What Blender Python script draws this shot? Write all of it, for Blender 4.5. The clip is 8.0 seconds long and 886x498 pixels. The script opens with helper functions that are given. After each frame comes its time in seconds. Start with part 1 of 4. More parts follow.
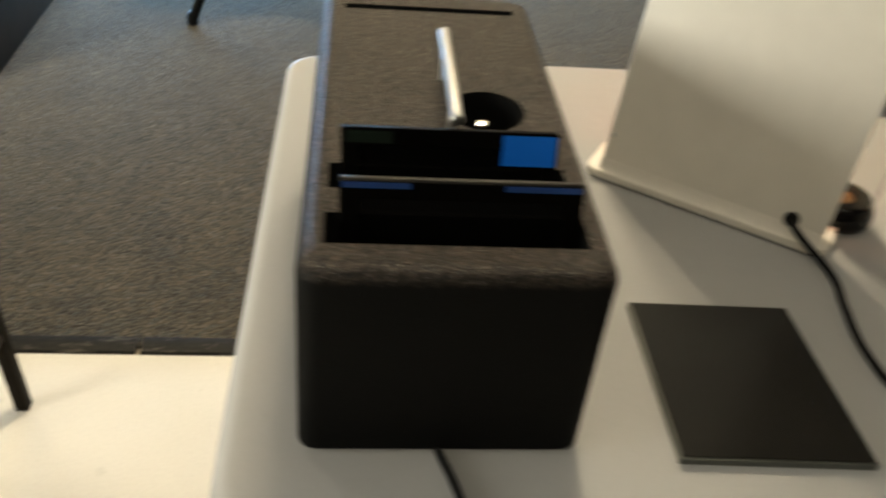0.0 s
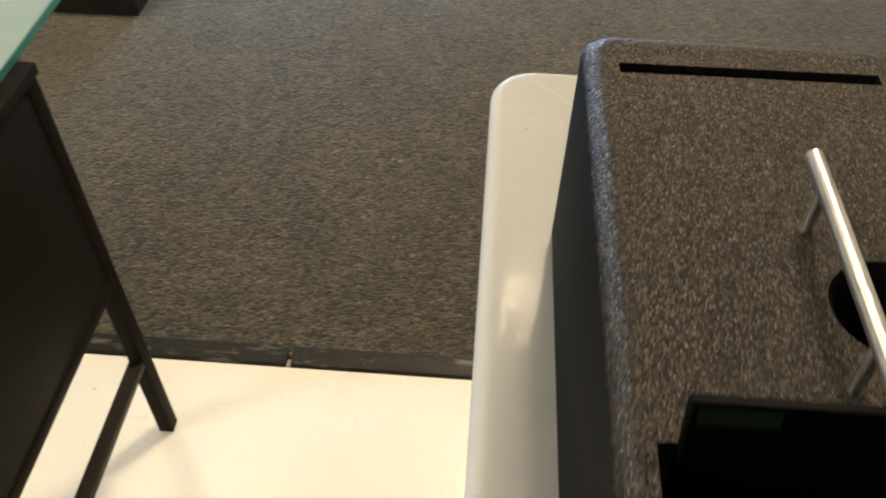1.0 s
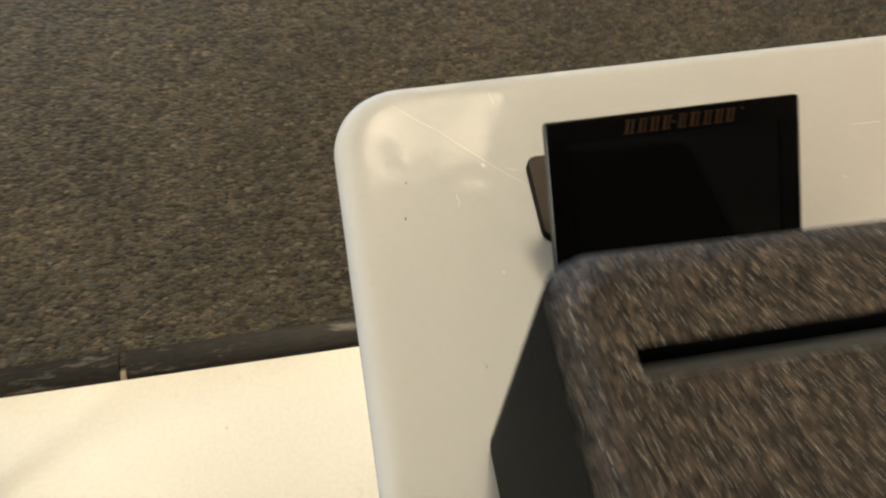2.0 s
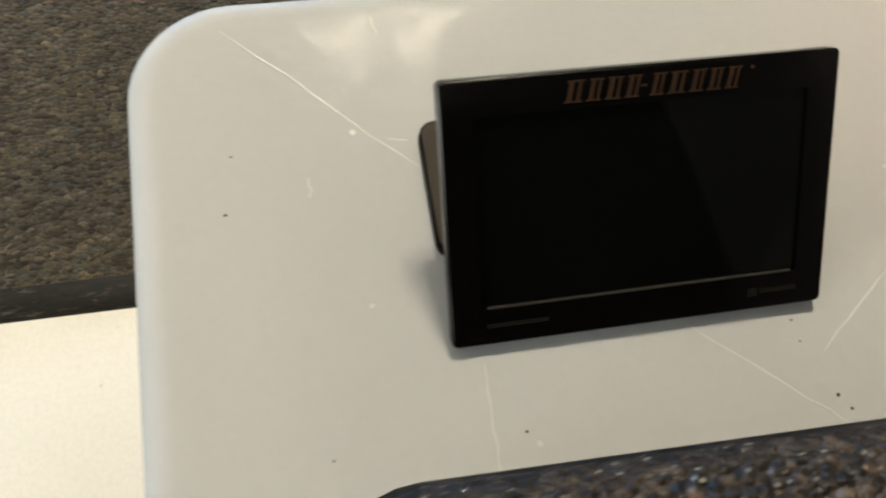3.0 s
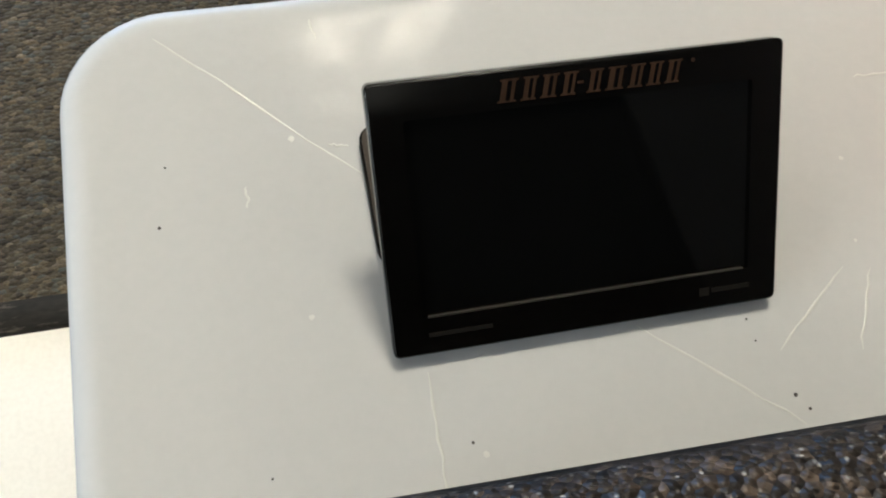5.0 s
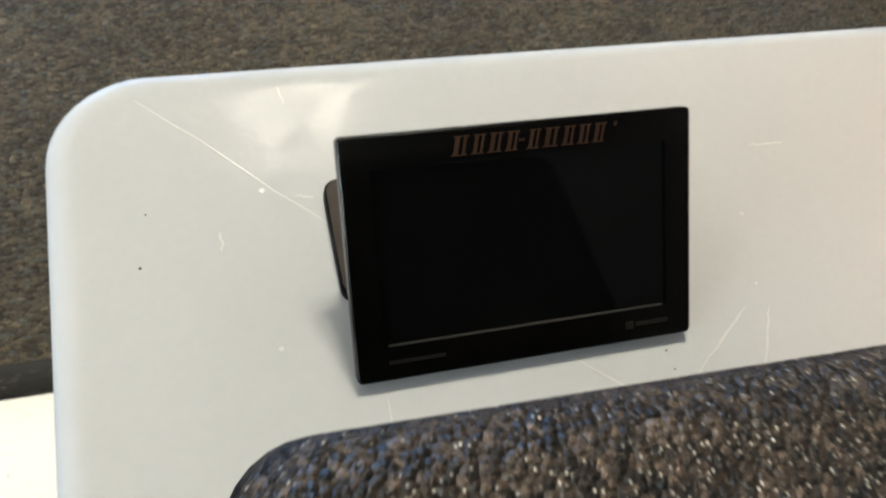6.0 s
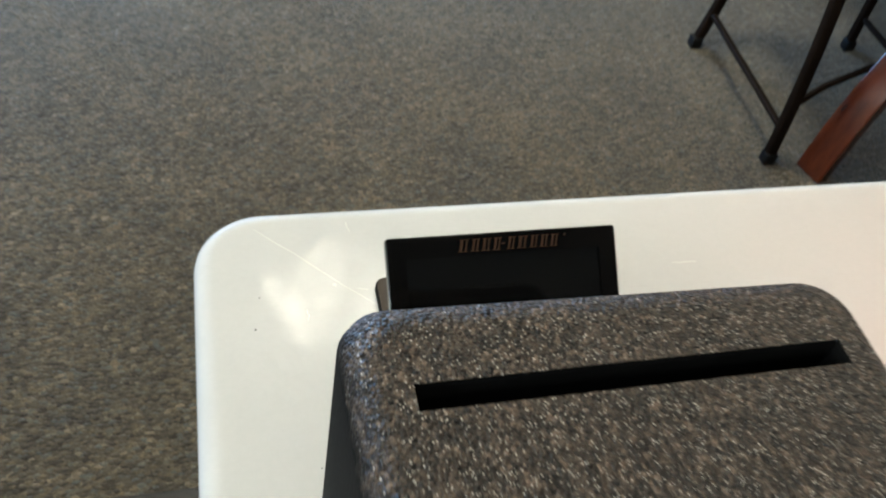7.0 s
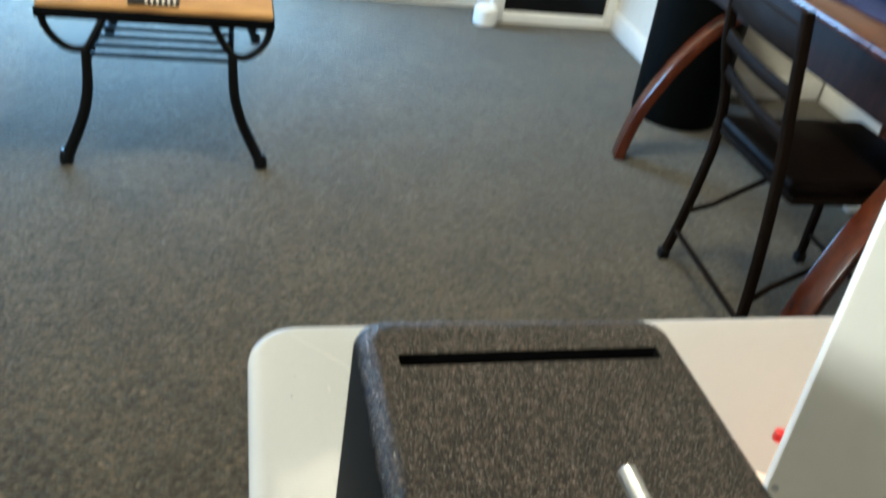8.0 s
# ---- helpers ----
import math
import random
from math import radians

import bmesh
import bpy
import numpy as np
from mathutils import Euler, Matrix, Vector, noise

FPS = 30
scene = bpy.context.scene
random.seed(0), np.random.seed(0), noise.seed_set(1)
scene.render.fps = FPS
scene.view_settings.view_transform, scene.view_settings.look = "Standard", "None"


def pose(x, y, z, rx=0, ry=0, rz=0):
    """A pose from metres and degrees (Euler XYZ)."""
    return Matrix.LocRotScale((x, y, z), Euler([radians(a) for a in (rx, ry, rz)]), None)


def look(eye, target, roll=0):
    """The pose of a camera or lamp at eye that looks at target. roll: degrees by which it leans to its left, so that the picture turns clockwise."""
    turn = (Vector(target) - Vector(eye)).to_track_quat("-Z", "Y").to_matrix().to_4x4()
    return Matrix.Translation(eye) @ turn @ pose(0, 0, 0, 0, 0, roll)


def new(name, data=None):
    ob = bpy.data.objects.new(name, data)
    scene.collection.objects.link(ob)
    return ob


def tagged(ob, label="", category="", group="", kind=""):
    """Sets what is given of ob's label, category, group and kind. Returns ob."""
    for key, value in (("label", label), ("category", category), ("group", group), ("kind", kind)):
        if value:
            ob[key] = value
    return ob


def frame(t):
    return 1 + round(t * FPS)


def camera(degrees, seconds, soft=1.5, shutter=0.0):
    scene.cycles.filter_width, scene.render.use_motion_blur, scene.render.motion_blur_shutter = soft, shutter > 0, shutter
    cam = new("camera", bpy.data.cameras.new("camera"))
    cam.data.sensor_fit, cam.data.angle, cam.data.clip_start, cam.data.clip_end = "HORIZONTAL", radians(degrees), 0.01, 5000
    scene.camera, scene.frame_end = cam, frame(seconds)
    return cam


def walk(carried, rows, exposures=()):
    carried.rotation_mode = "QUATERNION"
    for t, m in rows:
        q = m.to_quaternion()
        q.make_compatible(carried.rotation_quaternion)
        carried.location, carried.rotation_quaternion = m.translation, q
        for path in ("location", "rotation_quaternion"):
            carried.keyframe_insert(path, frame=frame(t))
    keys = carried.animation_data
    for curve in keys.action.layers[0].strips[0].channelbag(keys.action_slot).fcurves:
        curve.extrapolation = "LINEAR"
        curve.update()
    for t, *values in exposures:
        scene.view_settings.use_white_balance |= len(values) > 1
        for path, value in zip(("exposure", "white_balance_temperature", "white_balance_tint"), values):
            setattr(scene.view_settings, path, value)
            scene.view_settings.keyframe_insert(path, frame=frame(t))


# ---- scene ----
cam = camera(55.0, 8.0, 2.0, 0.45)
PATH = [
    (0, (0.117, -1.124, 1.306), (0.298, 0.414, 0.04), 5.7),
    (0.3, (0.058, -1.038, 1.297), (0.076, 0.438, -0.052), 3.3),
    (0.5, (0.029, -0.955, 1.278), (-0.034, 0.492, -0.102), 2.3),
    (0.7, (0.004, -0.864, 1.281), (-0.112, 0.536, -0.143), 0.3),
    (1, (0.003, -0.775, 1.274), (-0.093, 0.59, -0.184), 0.6),
    (1.2, (0.007, -0.719, 1.272), (-0.024, 0.599, -0.232), 1.7),
    (2.3, (-0.002, -0.28, 1.131), (0.247, 0.523, -0.683), 6.3),
    (2.5, (0.028, -0.276, 1.09), (0.256, 0.542, -0.72), 9.4),
    (2.7, (0.043, -0.252, 1.069), (0.331, 0.469, -0.774), 14.7),
    (3, (0.07, -0.235, 1.054), (0.372, 0.411, -0.814), 16.9),
    (3.5, (0.089, -0.227, 1.046), (0.387, 0.382, -0.836), 16.8),
    (4, (0.091, -0.232, 1.047), (0.39, 0.403, -0.826), 15.7),
    (4.2, (0.094, -0.234, 1.048), (0.388, 0.411, -0.823), 14.9),
    (5.3, (0.094, -0.234, 1.048), (0.405, 0.419, -0.817), 15.5),
    (5.5, (0.088, -0.236, 1.051), (0.472, 0.422, -0.798), 19.9),
    (6, (0.071, -0.263, 1.075), (0.574, 0.537, -0.688), 21.7),
    (6.2, (0.06, -0.285, 1.093), (0.587, 0.595, -0.624), 20.3),
    (6.5, (0.041, -0.319, 1.13), (0.584, 0.66, -0.527), 18.8),
    (6.7, (0.036, -0.354, 1.155), (0.546, 0.73, -0.447), 15.5),
    (7, (0.031, -0.419, 1.194), (0.497, 0.813, -0.312), 12.0),
    (7.2, (0.029, -0.469, 1.21), (0.481, 0.845, -0.228), 10.6),
    (7.5, (0.023, -0.559, 1.235), (0.452, 0.846, -0.122), 8.8),
    (7.7, (0.013, -0.614, 1.253), (0.446, 0.859, -0.029), 9.1),
    (8, (-0.008, -0.661, 1.284), (0.458, 0.939, 0.18), 9.2),
]
EXPOSURES = [(0.0, -0.16, 6750, 3), (1.2, -0.08, 6900, 6), (2.4, -0.25, 6400, 2), (3.5, -0.10, 5750, 4), (5.5, 0.00, 5550, 4), (6.5, 0.22, 5500, 1), (7.0, 0.26, 5500, 0), (7.5, 0.33, 5500, -2), (8.0, 0.12, 5650, -4)]
walk(cam, [(t, look(eye, target, roll)) for t, eye, target, roll in PATH], EXPOSURES)

# ---- light ----
T = 0.737          # table top
BT = 0.931         # foam case top
world = bpy.data.worlds.new("sky")
scene.world = world
world.use_nodes = True
wn = world.node_tree
sky = wn.nodes.new("ShaderNodeTexSky")
sky.sky_type = "NISHITA"
sky.sun_disc = False
sky.sun_elevation, sky.sun_rotation = radians(35), radians(200)
wn.nodes["Background"].inputs["Strength"].default_value = 0.1
wn.links.new(sky.outputs["Color"], wn.nodes["Background"].inputs["Color"])


def area_lamp(name, place, target, sx, sy, watts, colour):
    data = bpy.data.lights.new(name, "AREA")
    data.shape, data.size, data.size_y, data.energy, data.color = "RECTANGLE", sx, sy, watts, colour
    ob = new(name, data)
    ob.matrix_world = look(place, target)
    return ob


WARM = (1.0, 0.84, 0.64)
BLUE = (0.33, 0.59, 1.0)
SIDE = (1.0, 0.95, 0.86)
area_lamp("lamp_left_light", (-1.15, 0.95, 2.66), (-1.15, 0.95, 0), 0.3, 0.3, 12, WARM)
area_lamp("lamp_far_light", (0.8, 2.55, 2.66), (0.8, 2.55, 0), 0.6, 0.6, 1.5, WARM)
area_lamp("window_daylight", (-0.65, 3.20, 0.56), (-0.60, 2.10, 0.0), 1.6, 0.50, 115, BLUE)
area_lamp("side_window_daylight", (-3.16, -1.20, 1.50), (0, -0.6, 1.2), 1.6, 1.1, 98, SIDE)
# fill lamp added behind the camera to lift the stand's white back
area_lamp("rear_fill_light", (0.1, -2.3, 2.66), (0.1, -2.3, 0), 0.6, 0.6, 9.0, WARM)

# ---- materials ----


def material(name, colour, rough=0.5, metal=0.0, spec=0.5):
    m = bpy.data.materials.new(name)
    m.use_nodes = True
    b = m.node_tree.nodes["Principled BSDF"]
    b.inputs["Base Color"].default_value = (*colour, 1)
    b.inputs["Roughness"].default_value = rough
    b.inputs["Metallic"].default_value = metal
    b.inputs["Specular IOR Level"].default_value = spec
    return m, m.node_tree, b


def node(tree, kind, **values):
    n = tree.nodes.new(kind)
    for key, value in values.items():
        n.inputs[key].default_value = value
    return n


def ramp(tree, source, stops):
    r = tree.nodes.new("ShaderNodeValToRGB")
    while len(r.color_ramp.elements) < len(stops):
        r.color_ramp.elements.new(0.5)
    for e, (p, c) in zip(r.color_ramp.elements, stops):
        e.position, e.color = p, (*c, 1)
    tree.links.new(source, r.inputs["Fac"])
    return r.outputs["Color"]


def mixed(tree, fac, a, b, mode="MIX"):
    n = tree.nodes.new("ShaderNodeMix")
    n.data_type, n.blend_type = "RGBA", mode
    for socket, value in ((n.inputs[0], fac), (n.inputs[6], a), (n.inputs[7], b)):
        if isinstance(value, (int, float)):
            socket.default_value = value
        elif isinstance(value, tuple):
            socket.default_value = (*value, 1)
        else:
            tree.links.new(value, socket)
    return n.outputs[2]


def place_of(tree, stretch=(1, 1, 1)):
    g = tree.nodes.new("ShaderNodeNewGeometry")
    mp = tree.nodes.new("ShaderNodeMapping")
    mp.inputs["Scale"].default_value = stretch
    tree.links.new(g.outputs["Position"], mp.inputs["Vector"])
    return mp.outputs["Vector"]


def noise_of(tree, where, scale, detail=3.0, rough=0.5):
    n = node(tree, "ShaderNodeTexNoise", Scale=scale, Detail=detail, Roughness=rough)
    tree.links.new(where, n.inputs["Vector"])
    return n.outputs["Fac"]


def bump(tree, shader, height, strength, distance, before=None):
    n = node(tree, "ShaderNodeBump", Strength=strength, Distance=distance)
    tree.links.new(height, n.inputs["Height"])
    if before is not None:
        tree.links.new(before, n.inputs["Normal"])
    tree.links.new(n.outputs["Normal"], shader.inputs["Normal"])
    return n.outputs["Normal"]


def simple(name, colour, rough=0.5, metal=0.0, vary=0.25, scale=60.0, relief=0.0, spec=0.5):
    """A surface with two scales of mottling in colour and gloss."""
    m, t, b = material(name, colour, rough, metal, spec)
    p = place_of(t)
    fine, wide = noise_of(t, p, scale), noise_of(t, p, scale * 0.12, 2)
    lo = tuple(c * (1 - vary) for c in colour)
    hi = tuple(min(1, c * (1 + vary)) for c in colour)
    c1 = ramp(t, fine, [(0.3, lo), (0.7, hi)])
    c2 = mixed(t, 0.45, c1, ramp(t, wide, [(0.35, lo), (0.65, hi)]))
    t.links.new(c2, b.inputs["Base Color"])
    r = node(t, "ShaderNodeMapRange")
    r.inputs["To Min"].default_value, r.inputs["To Max"].default_value = max(0.02, rough * 0.75), min(1, rough * 1.25)
    t.links.new(wide, r.inputs["Value"])
    t.links.new(r.outputs["Result"], b.inputs["Roughness"])
    if relief:
        bump(t, b, fine, 0.5, relief)
    return m


def carpet_material():
    m, t, b = material("loop_pile_carpet", (0.1, 0.09, 0.07), 0.95, 0, 0.1)
    p = place_of(t)
    row = place_of(t, (0.55, 1.0, 1.0))
    v = node(t, "ShaderNodeTexVoronoi", Scale=205.0)
    t.links.new(row, v.inputs["Vector"])
    rnd = node(t, "ShaderNodeSeparateColor")
    t.links.new(v.outputs["Color"], rnd.inputs["Color"])
    yarn = ramp(t, rnd.outputs["Red"], [(0.0, (0.028, 0.025, 0.020)), (0.25, (0.047, 0.042, 0.031)), (0.5, (0.065, 0.057, 0.042)),
                                        (0.75, (0.092, 0.075, 0.049)), (0.92, (0.060, 0.067, 0.066)), (1.0, (0.142, 0.120, 0.084))])
    wide = ramp(t, noise_of(t, p, 5.0, 4), [(0.3, (0.78, 0.78, 0.80)), (0.7, (1.12, 1.08, 1.02))])
    mid = ramp(t, noise_of(t, row, 55.0, 3), [(0.3, (0.76, 0.77, 0.79)), (0.7, (1.18, 1.16, 1.13))])
    fibre = ramp(t, noise_of(t, place_of(t, (0.5, 1.0, 1.0)), 520.0, 3, 0.6), [(0.32, (0.62, 0.62, 0.62)), (0.68, (1.36, 1.34, 1.32))])
    c = mixed(t, 1.0, mixed(t, 1.0, mixed(t, 1.0, yarn, wide, "MULTIPLY"), mid, "MULTIPLY"), fibre, "MULTIPLY")
    t.links.new(c, b.inputs["Base Color"])
    b.inputs["Sheen Weight"].default_value = 0.36
    b.inputs["Sheen Roughness"].default_value = 0.45
    b.inputs["Sheen Tint"].default_value = (0.95, 0.88, 0.76, 1)
    bump(t, b, v.outputs["Distance"], 0.6, -0.004)
    return m


def vinyl_material():
    m, t, b = material("vinyl_floor", (0.78, 0.75, 0.68), 0.3)
    p = place_of(t)
    c = mixed(t, 0.5, ramp(t, noise_of(t, p, 3.0, 3), [(0.3, (0.82, 0.79, 0.72)), (0.7, (0.90, 0.87, 0.80))]),
              ramp(t, noise_of(t, p, 160.0, 2), [(0.35, (0.83, 0.80, 0.73)), (0.6, (0.90, 0.87, 0.80))]))
    s = node(t, "ShaderNodeTexVoronoi", Scale=9.0)
    t.links.new(p, s.inputs["Vector"])
    c = mixed(t, ramp(t, s.outputs["Distance"], [(0.0, (1, 1, 1)), (0.035, (0, 0, 0))]), c, (0.45, 0.40, 0.33))
    t.links.new(c, b.inputs["Base Color"])
    r = ramp(t, noise_of(t, p, 14.0, 4), [(0.3, (0.26, 0.26, 0.26)), (0.7, (0.42, 0.42, 0.42))])
    t.links.new(r, b.inputs["Roughness"])
    return m


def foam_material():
    """Pebbled bead foam on top; smooth moulded sides whose near-black colour holds their shade."""
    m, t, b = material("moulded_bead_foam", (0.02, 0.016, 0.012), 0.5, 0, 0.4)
    p = place_of(t)
    v = node(t, "ShaderNodeTexVoronoi", Scale=560.0)
    t.links.new(p, v.inputs["Vector"])
    rnd = node(t, "ShaderNodeSeparateColor")
    t.links.new(v.outputs["Color"], rnd.inputs["Color"])
    bead = ramp(t, rnd.outputs["Green"], [(0.0, (0.006, 0.0044, 0.0034)), (0.45, (0.022, 0.0162, 0.0122)), (0.8, (0.050, 0.0375, 0.0285)), (1.0, (0.096, 0.074, 0.058))])
    clump = ramp(t, noise_of(t, p, 210.0, 3, 0.6), [(0.32, (0.45, 0.45, 0.45)), (0.68, (1.5, 1.45, 1.4))])
    wide = ramp(t, noise_of(t, p, 22.0, 3), [(0.3, (0.85, 0.85, 0.85)), (0.7, (1.15, 1.12, 1.1))])
    base = mixed(t, 1.0, mixed(t, 1.0, bead, clump, "MULTIPLY"), wide, "MULTIPLY")
    # single pale shiny grains: the beads' glints painted into the colour
    g = node(t, "ShaderNodeTexVoronoi", Scale=800.0)
    t.links.new(p, g.inputs["Vector"])
    pick = node(t, "ShaderNodeSeparateColor")
    t.links.new(g.outputs["Color"], pick.inputs["Color"])
    grain = ramp(t, g.outputs["Distance"], [(0.14, (1, 1, 1)), (0.40, (0, 0, 0))])
    some = ramp(t, pick.outputs["Blue"], [(0.78, (0, 0, 0)), (0.88, (0.35, 0.35, 0.35)), (1.0, (1, 1, 1))])
    glint_mask = mixed(t, 1.0, grain, some, "MULTIPLY")
    pebble = mixed(t, glint_mask, base, (0.68, 0.64, 0.57))
    # the moulded skin, darkened for side shade, begins a little below the rounded rim
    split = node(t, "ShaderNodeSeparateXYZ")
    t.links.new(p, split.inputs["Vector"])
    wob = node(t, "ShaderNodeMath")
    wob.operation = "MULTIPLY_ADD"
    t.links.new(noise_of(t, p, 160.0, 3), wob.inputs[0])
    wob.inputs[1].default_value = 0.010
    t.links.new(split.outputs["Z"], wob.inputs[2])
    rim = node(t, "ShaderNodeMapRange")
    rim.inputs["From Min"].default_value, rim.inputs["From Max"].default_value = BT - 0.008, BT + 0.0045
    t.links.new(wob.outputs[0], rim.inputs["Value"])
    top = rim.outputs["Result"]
    # near-black stands for the shade lying on the case sides
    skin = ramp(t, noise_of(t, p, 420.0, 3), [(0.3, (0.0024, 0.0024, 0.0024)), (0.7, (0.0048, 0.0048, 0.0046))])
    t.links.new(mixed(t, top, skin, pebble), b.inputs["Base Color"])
    t.links.new(mixed(t, top, (0.06, 0.06, 0.06), mixed(t, glint_mask, (0.30, 0.30, 0.30), (1.0, 1.0, 1.0))), b.inputs["Specular IOR Level"])
    t.links.new(mixed(t, top, (0.62, 0.62, 0.62), mixed(t, glint_mask, (0.44, 0.44, 0.44), (0.22, 0.22, 0.22))), b.inputs["Roughness"])
    n1 = node(t, "ShaderNodeBump", Distance=-0.0024)
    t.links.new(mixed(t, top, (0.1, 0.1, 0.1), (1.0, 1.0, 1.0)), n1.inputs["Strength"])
    t.links.new(v.outputs["Distance"], n1.inputs["Height"])
    n2 = node(t, "ShaderNodeBump", Distance=0.0026)
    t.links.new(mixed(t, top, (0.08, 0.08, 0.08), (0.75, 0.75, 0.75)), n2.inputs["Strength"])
    t.links.new(noise_of(t, p, 330.0, 2), n2.inputs["Height"])
    t.links.new(n1.outputs["Normal"], n2.inputs["Normal"])
    t.links.new(n2.outputs["Normal"], b.inputs["Normal"])
    return m


def table_material():
    """Blow moulded plastic: satin grain over rows of shallow moulding dents."""
    m, t, b = material("moulded_table_plastic", (0.58, 0.57, 0.54), 0.25, 0, 0.02)
    p = place_of(t)
    c = mixed(t, 0.5, ramp(t, noise_of(t, p, 7.0, 4), [(0.2, (0.384, 0.390, 0.392)), (0.8, (0.416, 0.420, 0.420))]),
              ramp(t, noise_of(t, p, 260.0, 2), [(0.2, (0.387, 0.392, 0.394)), (0.8, (0.418, 0.422, 0.422))]))
    t.links.new(c, b.inputs["Base Color"])
    t.links.new(ramp(t, noise_of(t, p, 18.0, 5, 0.6), [(0.3, (0.09, 0.09, 0.09)), (0.7, (0.16, 0.16, 0.16))]), b.inputs["Roughness"])
    first = bump(t, b, noise_of(t, p, 700.0, 2), 0.02, 0.0004)
    v = node(t, "ShaderNodeTexVoronoi", Scale=38.0, Randomness=0.7)
    v.voronoi_dimensions = "2D"
    t.links.new(p, v.inputs["Vector"])
    dent = ramp(t, v.outputs["Distance"], [(0.0, (0, 0, 0)), (0.18, (0.25, 0.25, 0.25)), (0.36, (0.9, 0.9, 0.9)), (0.46, (1, 1, 1))])
    second = bump(t, b, dent, 1.0, 0.00011, first)
    bump(t, b, noise_of(t, p, 42.0, 3), 0.20, 0.0016, second)
    return m


def wood_material(name, dark, light, rough, stretch=(1, 9, 9), scale=9.0, spec=0.5):
    m, t, b = material(name, light, rough, 0, spec)
    p = place_of(t, stretch)
    n1 = noise_of(t, p, scale, 6, 0.6)
    c = ramp(t, n1, [(0.28, dark), (0.5, tuple((a + d) / 2 for a, d in zip(dark, light))), (0.72, light)])
    t.links.new(c, b.inputs["Base Color"])
    bump(t, b, n1, 0.15, 0.001)
    return m


def rubber_material():
    m, t, b = material("worn_rubber_strip", (0.012, 0.011, 0.010), 0.45, 0, 0.2)
    p = place_of(t, (0.25, 1.0, 1.0))
    worn = ramp(t, noise_of(t, p, 38.0, 5, 0.65), [(0.56, (0, 0, 0)), (0.72, (1, 1, 1))])
    black = ramp(t, noise_of(t, p, 240.0, 3), [(0.3, (0.007, 0.0065, 0.006)), (0.7, (0.018, 0.016, 0.014))])
    t.links.new(mixed(t, worn, black, (0.16, 0.145, 0.12)), b.inputs["Base Color"])
    bump(t, b, noise_of(t, p, 200.0, 3), 0.4, 0.0006)
    return m


def glowing(name, colour, strength):
    m, t, b = material(name, colour, 0.4)
    b.inputs["Emission Color"].default_value = (*colour, 1)
    b.inputs["Emission Strength"].default_value = strength
    return m


def glass_material(name, colour, rough=0.02, ior=1.48):
    m, t, b = material(name, colour, rough)
    b.inputs["Transmission Weight"].default_value = 1.0
    b.inputs["IOR"].default_value = ior
    return m


